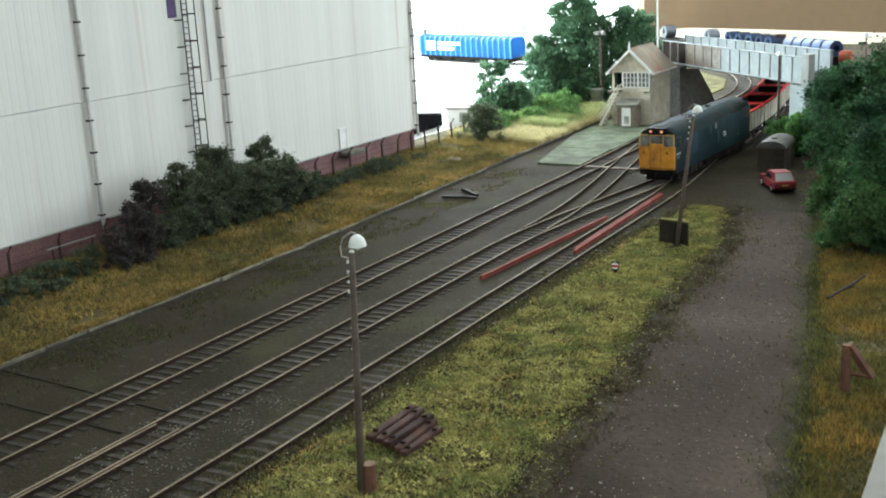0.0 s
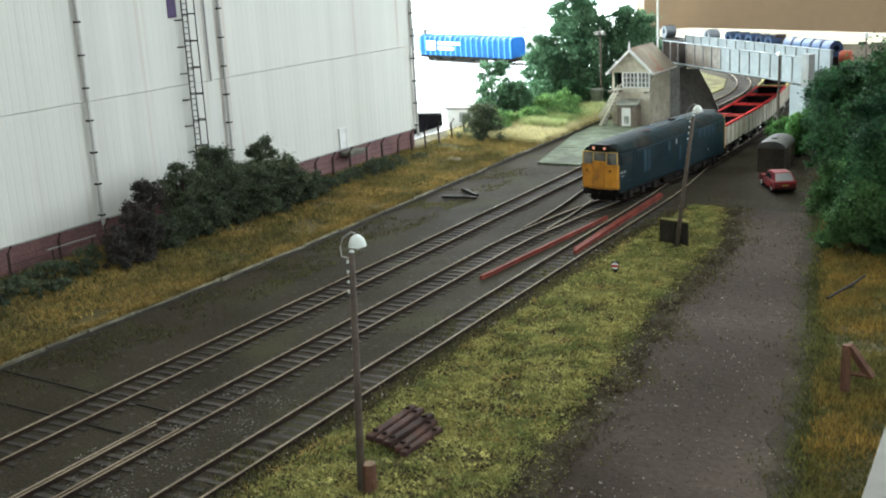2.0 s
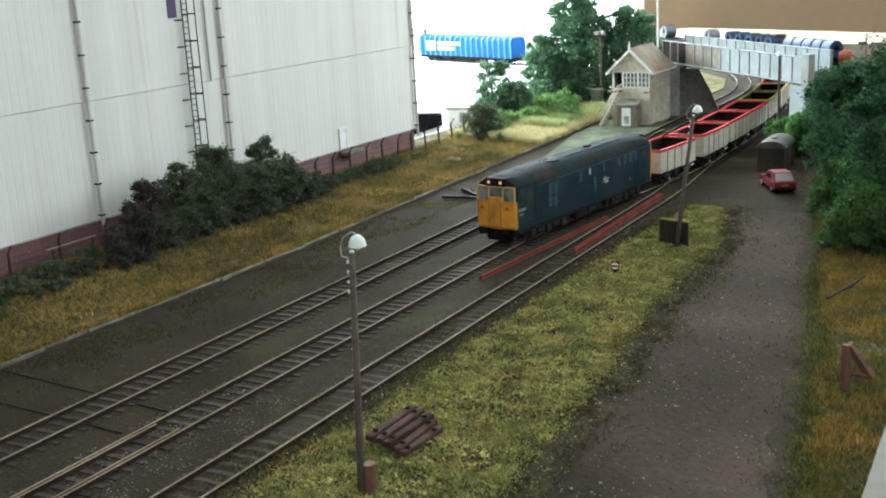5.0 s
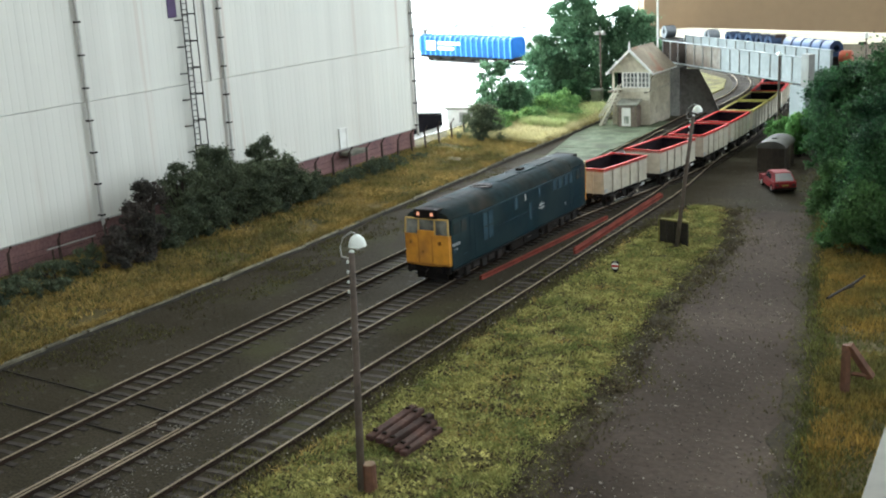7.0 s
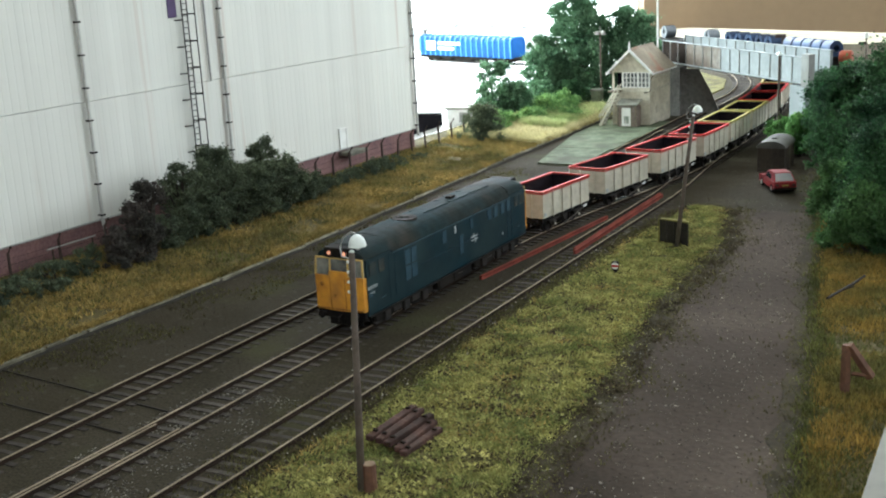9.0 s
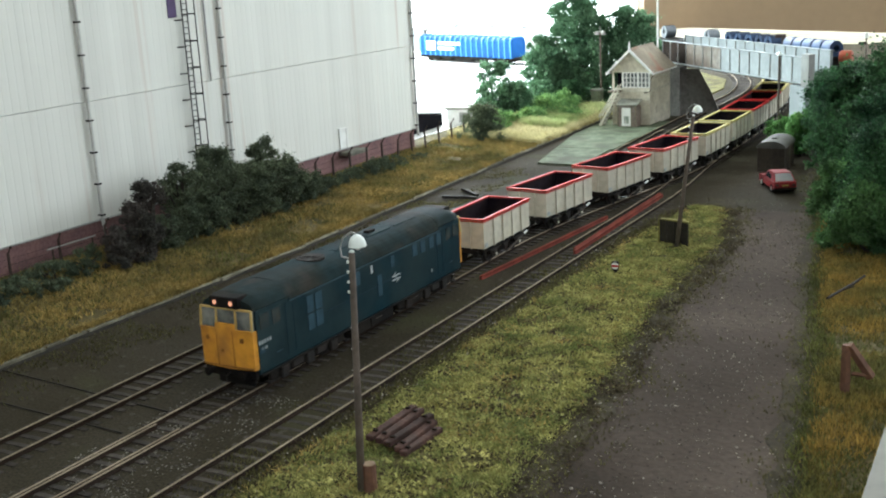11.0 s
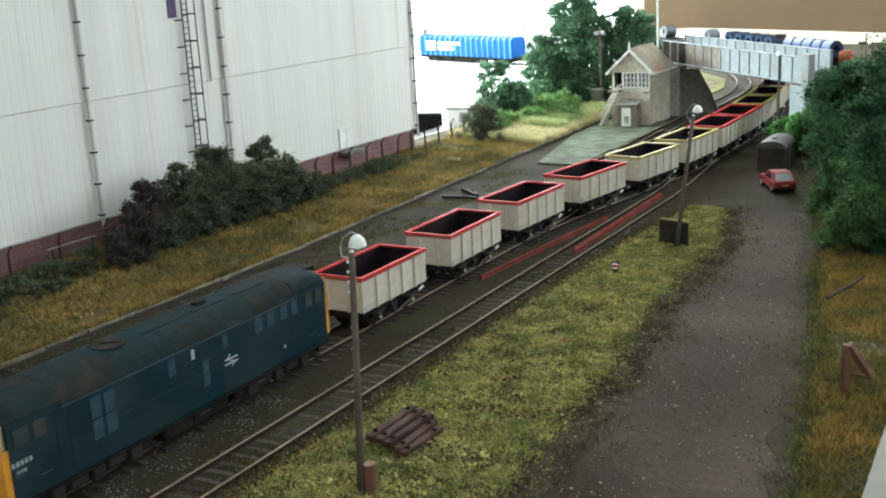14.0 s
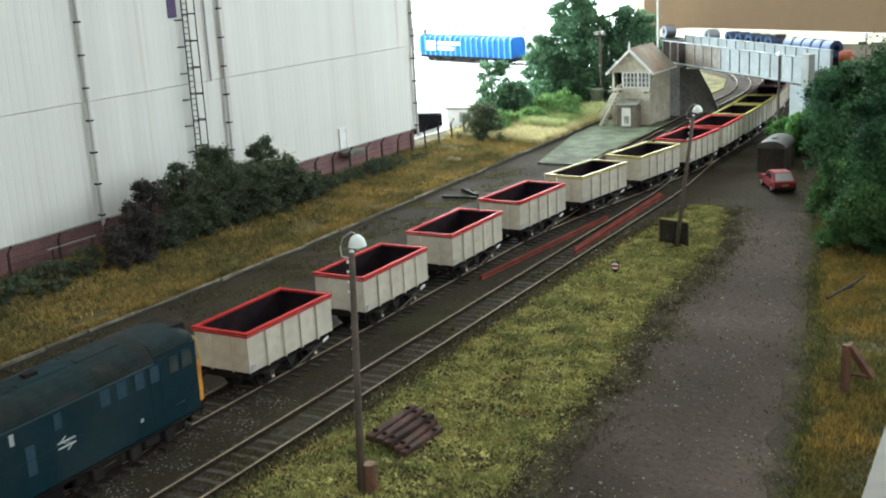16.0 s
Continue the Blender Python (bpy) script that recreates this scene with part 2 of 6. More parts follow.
# Bramble leaf and pale straw: colours raised for the strong light on the bank.
M_LEAFY = mat("lit_bright_leaf", (0.26, 0.42, 0.14), (0.16, 0.31, 0.11), 0.7, grain=300, patch=40, amount=0.3, island=0.5, translucent=0.4, spec=0.25)
M_LITSTRAW = mat("pale_lit_straw", (0.72, 0.64, 0.37), (0.54, 0.48, 0.24), 0.8, grain=300, patch=22, amount=0.3, island=0.4, translucent=0.25, spec=0.2)
M_TALLGRASS = mat("pale_green_grass", (0.60, 0.60, 0.30), (0.36, 0.46, 0.18), 0.8, grain=300, patch=30, amount=0.3, island=0.45, translucent=0.35, spec=0.15)
M_DRUM = mat("orange_red_drum", (0.34, 0.07, 0.035), None, 0.6, grain=300, amount=0.2)
M_FACIA = mat("pale_facia_board", (0.24, 0.235, 0.20), (0.20, 0.19, 0.165), 0.8, grain=120, patch=20, amount=0.15)
M_RBGREEN = mat("shaded_bank_grass", (0.16, 0.165, 0.05), (0.08, 0.09, 0.03), 0.85, grain=200, patch=30, amount=0.3, island=0.45, translucent=0.2, spec=0.1)
M_RBSTRAW = mat("orange_bank_grass", (0.36, 0.235, 0.06), (0.15, 0.14, 0.045), 0.85, grain=200, patch=26, amount=0.3, island=0.45, translucent=0.2, spec=0.1)
M_DULLWHITE = mat("grubby_white_marking", (0.42, 0.44, 0.44), (0.30, 0.32, 0.33), 0.7, grain=300, patch=90, amount=0.25)
M_UNDERGROWTH = mat("sunlit_undergrowth_leaf", (0.095, 0.19, 0.06), (0.045, 0.10, 0.038), 0.7, grain=300, patch=40, amount=0.3, island=0.5, translucent=0.3, spec=0.25)
M_KERB = mat("worn_kerb_stone", (0.29, 0.265, 0.195), (0.15, 0.135, 0.095), 0.9, grain=600, patch=70, amount=0.35, rnd=0.3, bump=0.2)
M_GRASSD = mat("dull_weeds", (0.125, 0.115, 0.045), (0.075, 0.065, 0.032), 0.85, grain=300, patch=25, amount=0.3, island=0.4, translucent=0.5, spec=0.2)
M_CHIP = mat("pale_chippings", (0.40, 0.36, 0.31), (0.17, 0.15, 0.13), 0.9, grain=500, patch=60, amount=0.3, island=0.55, spec=0.1)
M_BALLAST = mat("pale_grey_ballast", (0.21, 0.19, 0.165), (0.085, 0.076, 0.066), 0.9, grain=500, patch=60, amount=0.3, island=0.6, spec=0.1)
M_GRIT = mat("dark_grit", (0.048, 0.041, 0.033), (0.034, 0.029, 0.024), 0.95, grain=500, patch=60, amount=0.2, island=0.3, spec=0.2)


# ---- mesh helpers: coordinates in millimetres ----
class Mesh:
    def __init__(self):
        self.v, self.f = [], []

    def add(self, verts, faces):
        n = len(self.v)
        self.v += [tuple(c * MM for c in p) for p in verts]
        self.f += [tuple(i + n for i in f) for f in faces]
        return self

    def box(self, x0, x1, y0, y1, z0, z1, b=0.0):
        """A box, with chamfered edges where b is given."""
        if b <= 0:
            p = [(x, y, z) for x in (x0, x1) for y in (y0, y1) for z in (z0, z1)]
            return self.add(p, [(0, 1, 3, 2), (4, 6, 7, 5), (0, 4, 5, 1), (2, 3, 7, 6), (0, 2, 6, 4), (1, 5, 7, 3)])
        lo, hi = (x0, y0, z0), (x1, y1, z1)
        b = min(b, *[(h - l) * 0.45 for l, h in zip(lo, hi)])
        p, idx = [], {}
        for sx in (0, 1):
            for sy in (0, 1):
                for sz in (0, 1):
                    s = (sx, sy, sz)
                    for ax in range(3):
                        q = []
                        for k in range(3):
                            e = hi[k] if s[k] else lo[k]
                            q.append(e if k == ax else e + (-b if s[k] else b))
                        idx[s, ax] = len(p)
                        p.append(tuple(q))
        F = []
        for ax in range(3):
            o1, o2 = (ax + 1) % 3, (ax + 2) % 3
            for side in (0, 1):
                loop = []
                for a, c in ((0, 0), (1, 0), (1, 1), (0, 1)):
                    s = [0, 0, 0]
                    s[ax], s[o1], s[o2] = side, a, c
                    loop.append(idx[tuple(s), ax])
                F.append(tuple(loop if side else loop[::-1]))
            for a in (0, 1):
                for c in (0, 1):
                    s0, s1 = [0, 0, 0], [0, 0, 0]
                    s0[ax], s1[ax] = 0, 1
                    s0[o1] = s1[o1] = a
                    s0[o2] = s1[o2] = c
                    s0, s1 = tuple(s0), tuple(s1)
                    F.append((idx[s0, o1], idx[s1, o1], idx[s1, o2], idx[s0, o2]))
        for sx in (0, 1):
            for sy in (0, 1):
                for sz in (0, 1):
                    F.append(tuple(idx[(sx, sy, sz), ax] for ax in range(3)))
        return self.add(p, F)

    def prism(self, poly, axis, a, b):
        """A polygon drawn across an axis ('x': y,z; 'y': x,z; 'z': x,y), pushed from a to b."""
        def at(p, w):
            return {"x": (w, p[0], p[1]), "y": (p[0], w, p[1]), "z": (p[0], p[1], w)}[axis]
        n = len(poly)
        v = [at(p, a) for p in poly] + [at(p, b) for p in poly]
        return self.add(v, [tuple(range(n))[::-1], tuple(range(n, 2 * n))] + [(i, (i + 1) % n, n + (i + 1) % n, n + i) for i in range(n)])

    def tube(self, pts, radii, n=8, caps=True):
        """A round rod through the points."""
        pts = [Vector(p) for p in pts]
        if isinstance(radii, (int, float)):
            radii = [radii] * len(pts)
        V, F = [], []
        for i, p in enumerate(pts):
            d = (pts[min(i + 1, len(pts) - 1)] - pts[max(i - 1, 0)]).normalized()
            a = d.cross(Vector((0, 0, 1)) if abs(d.z) < 0.9 else Vector((1, 0, 0))).normalized()
            c = d.cross(a)
            V += [p + (a * math.cos(k * math.tau / n) + c * math.sin(k * math.tau / n)) * radii[i] for k in range(n)]
        for i in range(len(pts) - 1):
            F += [(i * n + k, i * n + (k + 1) % n, (i + 1) * n + (k + 1) % n, (i + 1) * n + k) for k in range(n)]
        if caps:
            F += [tuple(range(n))[::-1], tuple(range((len(pts) - 1) * n, len(pts) * n))]
        return self.add(V, F)

    def sweep(self, path, profile):
        """A closed profile (across, up) carried along a level path of (x, y, z)."""
        P = [Vector(p) for p in path]
        n, V, F = len(profile), [], []
        for i, p in enumerate(P):
            d = P[min(i + 1, len(P) - 1)] - P[max(i - 1, 0)]
            d.z = 0
            d.normalize()
            s = Vector((d.y, -d.x, 0))
            V += [p + s * a + Vector((0, 0, h)) for a, h in profile]
        for i in range(len(P) - 1):
            F += [(i * n + k, (i + 1) * n + k, (i + 1) * n + (k + 1) % n, i * n + (k + 1) % n) for k in range(n)]
        F += [tuple(range(n)), tuple(range((len(P) - 1) * n, len(P) * n))[::-1]]
        return self.add(V, F)

    def dome(self, c, rx, ry, rz, n=14, rings=5, full=False):
        """Half an ellipsoid (or a whole one), open below."""
        V, F = [], []
        lo = -math.pi / 2 if full else 0.0
        for i in range(rings + 1):
            a = lo + (math.pi / 2 - lo) * i / rings
            for k in range(n):
                w = k * math.tau / n
                V.append((c[0] + rx * math.cos(a) * math.cos(w), c[1] + ry * math.cos(a) * math.sin(w), c[2] + rz * math.sin(a)))
        for i in range(rings):
            F += [(i * n + k, i * n + (k + 1) % n, (i + 1) * n + (k + 1) % n, (i + 1) * n + k) for k in range(n)]
        return self.add(V, F)

    def data(self, name, *mats, smooth=False):
        me = bpy.data.meshes.new(name)
        me.from_pydata(self.v, [], self.f)
        for m in mats:
            me.materials.append(m)
        if smooth:
            me.polygons.foreach_set("use_smooth", [True] * len(me.polygons))
        me.update()
        return me


def part(name, mesh, material, parent, label="", smooth=False):
    ob = new(name, mesh.data(name, material, smooth=smooth))
    ob.parent = parent
    return tagged(ob, label)


def share(name, data, parent, m):
    ob = new(name, data)
    ob.parent = parent
    ob.matrix_basis = m
    return ob


def mm(x, y, z=0.0, rz=0.0, rx=0.0, ry=0.0):
    return pose(x * MM, y * MM, z * MM, rx, ry, rz)


def thing(name, m, label, category, group="", kind=""):
    ob = tagged(new(name), label, category, group, kind)
    ob.empty_display_size = 0.01
    ob.matrix_basis = m
    return ob


def structure(name, mesh, material, label, category=""):
    return tagged(new(name, mesh.data(name, material)), label, category or name.replace("_", " "), kind="structure")


# ---- track plan ----
RAIL = 2.6


def ease(a, b, y):
    t = min(1.0, max(0.0, (y - a) / (b - a)))
    return t * t * (3 - 2 * t)


def through_x(y):
    """The line that the train takes: from under the bridge, over the points, to the middle track."""
    return 38.0 * ease(630, 975, y) - max(0.0, y - 1050) ** 2 / 3200 - max(0.0, y - 1560) ** 2 / 900


def left_x(y):
    return -48.8 - 9.2 * ease(850, 1380, y) - max(0.0, y - 1380) ** 2 / 1100


def siding_x(y):
    return 49.3 - 11.3 * ease(800, 1000, y)


def cross_x(y):
    return -46.0 * ease(700, 1120, y)


def line(fx, y0, y1, step=12.0, z=0.0):
    n = max(2, int((y1 - y0) / step) + 1)
    return [(fx(y0 + (y1 - y0) * i / (n - 1)), y0 + (y1 - y0) * i / (n - 1), z) for i in range(n)]


def offset(path, d):
    P, out = [Vector(p) for p in path], []
    for i, p in enumerate(P):
        w = P[min(i + 1, len(P) - 1)] - P[max(i - 1, 0)]
        w.normalize()
        out.append(p + Vector((w.y, -w.x, 0)) * d)
    return out


# ---- baseboard ground ----
g = Mesh()
NX, NY = 60, 90
V, F = [], []
for j in range(NY + 1):
    for i in range(NX + 1):
        x, y = -1200 + 2300 * i / NX, -60 + 2320 * j / NY
        V.append((x, y, noise.noise((x * 0.02, y * 0.02, 3)) * 0.35))
for j in range(NY):
    for i in range(NX):
        a = j * (NX + 1) + i
        xm, ym = -1200 + 2300 * (i + 0.5) / NX, -60 + 2320 * (j + 0.5) / NY
        if (326.7 - xm) * math.sin(YAW) + ym * math.cos(YAW) < 2040 or xm < -150:
            F.append((a, a + 1, a + NX + 2, a + NX + 1))
g.add(V, F)
structure("ground", g, M_ASH, "dark ash and fine ballast covering the layout baseboard", "ground")


def sheet(name, edge_l, edge_r, y0, y1, height, material, label, rag=4.0, nx=14, step=8.0, seed=0):
    """A strip of ground cover between two edges, ragged at both, its height given by a function of place."""
    ny = int((y1 - y0) / step)
    me = Mesh()
    V, F = [], []
    for j in range(ny + 1):
        y = y0 + (y1 - y0) * j / ny
        a = edge_l(y) + noise.noise((y * 0.05, seed, 0)) * rag + noise.noise((y * 0.21, seed, 5)) * rag * 0.5
        b = edge_r(y) + noise.noise((y * 0.05, seed, 9)) * rag + noise.noise((y * 0.21, seed, 2)) * rag * 0.5
        for i in range(nx + 1):
            x = a + (b - a) * i / nx
            e = 0.0 if i in (0, nx) or j in (0, ny) else 1.0
            V.append((x, y, -0.5 + e * (0.5 + height(x, y))))
    for j in range(ny):
        for i in range(nx):
            k = j * (nx + 1) + i
            F.append((k, k + 1, k + nx + 2, k + nx + 1))
    me.add(V, F)
    return structure(name, me, material, label, "ground cover")


def lerp(y, *pts):
    for (y0, a), (y1, b) in zip(pts, pts[1:]):
        if y <= y1:
            return a + (b - a) * (y - y0) / (y1 - y0)
    return pts[-1][1]


def kerb_x(y):
    return lerp(y, (200, -137), (480, -132), (600, -131), (760, -136), (1000, -142), (1200, -146))


def wall_x(y):
    return -255.6 + 0.0195 * (y - 300)


def bank_z(x, y):
    t = min(1.0, max(0.0, (kerb_x(y) - x) / 95))
    return 3.0 + 6.0 * t + 1.2 * noise.noise((x * 0.04, y * 0.04, 0)) * min(1, t * 4)


def verge_z(x, y):
    return 0.9 + 0.9 * noise.noise((x * 0.05, y * 0.05, 7)) + 1.2 * noise.noise((x * 0.16, y * 0.16, 3))


def road_l(y):
    return lerp(y, (150, 215), (321, 158), (430, 150), (560, 133), (700, 128), (760, 112), (830, 92), (1000, 80))


def road_r(y):
    return lerp(y, (150, 290), (361, 250), (500, 228), (750, 180), (900, 150), (1000, 140))


def right_z(x, y):
    t = max(0.0, (x - road_r(y)) / 80)
    return 1.0 + 7 * min(t, 1.5) + noise.noise((x * 0.04, y * 0.04, 4))


sheet("road", lambda y: road_l(y) - 6, lambda y: road_r(y) + 8, 60, 800, lambda x, y: 0.45 + 0.3 * noise.noise((x * 0.03, y * 0.03, 1)), M_ROAD, "dark cinder access road strewn with pale chips", 5, 24)
sheet("earth_edge", lambda y: road_l(y) - 12, lambda y: road_l(y) + 13, 110, 830, lambda x, y: 0.75 + 0.25 * noise.noise((x * 0.1, y * 0.1, 6)), M_EARTH, "bare brown earth between verge and road", 9, 10, 5.0, seed=13)
sheet("earth_edge_far", lambda y: road_r(y) - 12, lambda y: road_r(y) + 10, 110, 960, lambda x, y: 0.8 + 0.25 * noise.noise((x * 0.1, y * 0.1, 6)), M_EARTH, "bare brown earth at the foot of the bank", 8, 10, 5.0, seed=14)
sheet("grass_verge", lambda y: lerp(y, (150, 66), (450, 66), (700, 70), (800, 80)), lambda y: road_l(y) - 7, 120, 800, verge_z, M_SOIL, "mossy green verge beside the siding", 11, 36, 4.0, seed=3)
sheet("grass_bank", lambda y: wall_x(y) - 30, lambda y: kerb_x(y) + 1, 180, 1330, bank_z, M_STRAWSOIL, "dry grass bank behind the kerb", 1, 30, seed=5)
sheet("right_bank", road_r, lambda y: road_r(y) + 330, 100, 1080, right_z, M_STRAWSOIL, "overgrown bank beside the road", 6, 30, seed=8)

# white baseboard beyond the scenery
m = Mesh()
m.prism([(-236, 945), (-215, 1330), (-300, 1700), (-330, 2230), (-1180, 2230), (-1180, 945)], "z", 0.6, 1.6)
structure("white_baseboard", m, M_WHITEBOARD, "bare white painted baseboard behind the factory", "baseboard")

# ---- room that closes the place ----


def slab(me, u0, u1, v0, v1, z0, z1):
    p = [room(u, v, z) for u in (u0, u1) for v in (v0, v1) for z in (z0, z1)]
    return me.add(p, [(0, 1, 3, 2), (4, 6, 7, 5), (0, 4, 5, 1), (2, 3, 7, 6), (0, 2, 6, 4), (1, 5, 7, 3)])


W0, W1, ZB, ZT = -860, 466, -80, 980
m = Mesh()
slab(m, -1800, W0, 2700, 2800, -950, 1450)
slab(m, W0, W1, 2700, 2800, -950, ZB)
slab(m, W0, W1, 2700, 2800, ZT, 1450)
slab(m, W1, 1500, 2700, 2800, -950, 1450)
structure("wall_far", m, M_TAN, "tan painted room wall with a bright window", "wall")
m = Mesh()
slab(m, -1800, -1700, -1300, 1640, -950, 1450)
slab(m, -1800, -1700, 2660, 2700, -950, 1450)
slab(m, -1800, -1700, 1640, 2660, -950, 350)
slab(m, -1800, -1700, 1640, 2660, 1250, 1450)
structure("wall_left", m, M_ROOM, "plain room wall", "wall")
m = Mesh()
slab(m, 1400, 1500, -1300, 850, -950, 1450)
slab(m, 1400, 1500, 2150, 2700, -950, 1450)
slab(m, 1400, 1500, 850, 2150, -950, 290)
slab(m, 1400, 1500, 850, 2150, 910, 1450)
structure("wall_right", m, M_ROOM, "plain room wall", "wall")
m = Mesh()
slab(m, -1800, 0, -1300, -1200, -950, 1450)
slab(m, 0, 1200, -1300, -1200, -950, 450)
slab(m, 0, 1200, -1300, -1200, 1350, 1450)
slab(m, 1200, 1500, -1300, -1200, -950, 1450)
structure("wall_near", m, M_ROOM, "plain room wall with a window opening", "wall")
structure("floor", slab(Mesh(), -1800, 1500, -1300, 2800, -1000, -950), M_ROOM, "plain room floor", "floor")
structure("ceiling", slab(Mesh(), -1800, 1500, -1300, 2800, 1450, 1500), M_ROOM, "plain grey ceiling", "ceiling")
m = slab(Mesh(), W0 - 400, W1 + 200, 3000, 3010, -400, 1300)
structure("backdrop", m, glow("overcast_daylight", (0.95, 0.98, 1.0), 6.0), "overexposed white daylight outside the window", "backdrop")
m = Mesh().prism([(-560, 2597), (-660, 2646), (-632, 2702), (560, 2112), (532, 2056)], "z", -200, -3)
structure("far_shelf", m, M_CREAM, "cream painted shelf edge below the tan wall", "shelf")


# ---- railway tracks ----
SLEEPER = Mesh().box(-14.6, 14.6, -1.5, 1.5, -0.8, 0.5, 0.2).data("sleeper", M_SLEEPER)


def railway(name, fx, y0, y1, label, sleepers=None, seed=1, sink=0.0):
    t = thing(name, mm(0, 0), label, "railway track", "tracks", "structure")
    path = line(fx, y0, y1, 10)
    for side in (-8.7, 8.7):
        o = offset(path, side)
        r = part("rail", Mesh().sweep(o, [(-0.7, 0.3), (0.7, 0.3), (0.3, 0.8), (0.36, 2.15), (-0.36, 2.15), (-0.3, 0.8)]), M_RUST, t)
        part("railhead", Mesh().sweep(o, [(-0.38, 2.15), (0.38, 2.15), (0.38, 2.45), (0.28, RAIL), (-0.28, RAIL), (-0.38, 2.45)]), M_RAILTOP, r, "worn bright running surface")
    rng = random.Random(seed)
    y = (sleepers or (y0, y1))[0]
    while y < (sleepers or (y0, y1))[1]:
        d = (fx(y + 2) - fx(y - 2)) / 4
        share("sleeper", SLEEPER, t, mm(fx(y) + rng.uniform(-0.4, 0.4), y, rng.uniform(-0.15, 0.1) - sink, -math.degrees(math.atan(d)) + rng.uniform(-1.5, 1.5)))
        y += 7.4 + rng.uniform(-0.35, 0.35)
    return t


railway("left_track", left_x, 160, 1700, "weathered single track with rusty rails", seed=2)
railway("through_track", through_x, 160, 1990, "middle track that curves over the points", seed=3)
railway("siding_track", siding_x, 160, 985, "weathered siding track beside the verge", (160, 800), seed=4, sink=0.22)
for side in (-6.5, 6.5):
    cr = thing("check_rail", mm(0, 0), "worn check rail inside the near points", "rail", "check rails", "structure")
    o = offset(line(through_x, 150, 322, 10), side)
    web = part("rail", Mesh().sweep(o, [(-0.5, 0.3), (0.5, 0.3), (0.33, 2.2), (-0.33, 2.2)]), M_RUST, cr)
    part("railhead", Mesh().sweep(o, [(-0.36, 2.2), (0.36, 2.2), (0.28, RAIL), (-0.28, RAIL)]), M_RAILTOP, web, "worn bright running surface")
for y0, y1, x1 in ((346.4, 338.0, -15.0), (317.2, 312.4, -17.0)):
    m = Mesh().prism([(-134, y0 - 0.35), (x1, y1 - 0.35), (x1, y1 + 0.35), (-134, y0 + 0.35)], "z", -0.5, 0.75)
    structure("baseboard_joint", m, M_TARRED, "thin dark joint across the ash ground", "joint")
cb = thing("crossing_board", mm(-31, 916, 0.6, -2), "pale weathered timber boards between the rails", "board")
part("plank", Mesh().box(-25, -0.5, -2.6, 2.6, -0.5, 1.5, 0.3), M_WOOD, cb)
part("plank", Mesh().box(0.5, 25, -2.4, 2.8, -0.5, 1.4, 0.3), M_WOOD, cb)
railway("crossover_track", cross_x, 690, 1125, "crossover rails between two tracks", (900, 1040), seed=5)


# ---- factory ----
def factory():
    f = thing("factory_building", mm(wall_x(300), 300, 0, math.degrees(math.atan(-0.0195))), "tall white corrugated factory shed on a brick plinth", "building")
    zb, zt, L = 27.4, 330, 640.0
    prof = [(-300, -60), (-300, L)]
    for i in range(int(L / 6) + 1):
        yy = L - i * 6
        prof += [(0, yy), (0, yy - 4.6), (-0.1, yy - 4.9), (-0.1, yy - 5.7)]
    prof.append((0, -60))
    part("lower_cladding", Mesh().prism(prof, "z", zb, 107.2), M_CLAD, f)
    part("upper_cladding", Mesh().prism([(a + (0.5 if a > -200 else 0), b) for a, b in prof], "z", 107.6, zt), M_CLAD, f)
    part("flashing", Mesh().box(-2, 0.9, -60, L - 1, 26.6, 27.6), M_PIPE, f)
    part("plinth_wall", Mesh().box(-298, -2, -60, L - 2, -4, 26.6), M_BRICKWALL, f, "purple-red brick plinth")
    for y in (231.5, 368, 638.5):
        p = part("drainpipe", Mesh().tube([(3.2, y, 20), (2.2, y, 26), (2.2, y, zt)], 1.25, 10), M_PALEPIPE, f, "pale grey drainpipe with dark brackets")
        for k in range(14):
            z = 30 + 21.5 * k
            part("bracket", Mesh().box(-0.3, 3.8, y - 1.9, y + 1.9, z, z + 1.1, 0.2), M_DARK, p)
    part("thin_pipe", Mesh().tube([(1.6, 353, 107), (1.6, 353, zt)], 0.7, 6), M_PIPE, f)
    lad = part("ladder", Mesh().tube([(3, 328, 30), (3, 328, zt)], 0.45, 6).tube([(3, 333.5, 30), (3, 333.5, zt)], 0.45, 6), M_DARK, f, "dark caged access ladder")
    for k in range(62):
        z = 32 + 4.3 * k
        part("rung", Mesh().tube([(3, 328, z), (3, 333.5, z)], 0.3, 5), M_DARK, lad)
    for k in range(9):
        z = 62 + 19.2 * k
        part("hoop", Mesh().tube([(3, 328, z), (9, 327, z), (13, 330.5, z), (9, 335, z), (3, 333.5, z)], 0.42, 5), M_DARK, lad)
        part("bracket", Mesh().tube([(0, 322, z - 4), (3, 328, z - 4)], 0.5, 5), M_DARK, lad)
    for y, x in ((327, 9), (330.5, 13), (335, 9)):
        part("cage_bar", Mesh().tube([(x, y, 61), (x, y, 240)], 0.4, 5), M_DARK, lad)
    part("window", Mesh().box(-0.5, 0.9, 316, 325, 156, 176, 0.2), M_PURPLE, f, "small purple glazed panel")
    d = part("door", Mesh().box(-0.5, 0.9, 512, 521, 27.8, 45, 0.2), M_WHITE, f, "plain white personnel door")
    part("door_frame", Mesh().box(-0.4, 1.3, 510.8, 512, 27.8, 46).box(-0.4, 1.3, 521, 522.2, 27.8, 46).box(-0.4, 1.3, 510.8, 522.2, 45, 46.2), M_WHITE, d)
    part("doorstep", Mesh().box(-1, 12, 511, 538, 22, 25.5, 0.4), M_CONC, f)
    return f


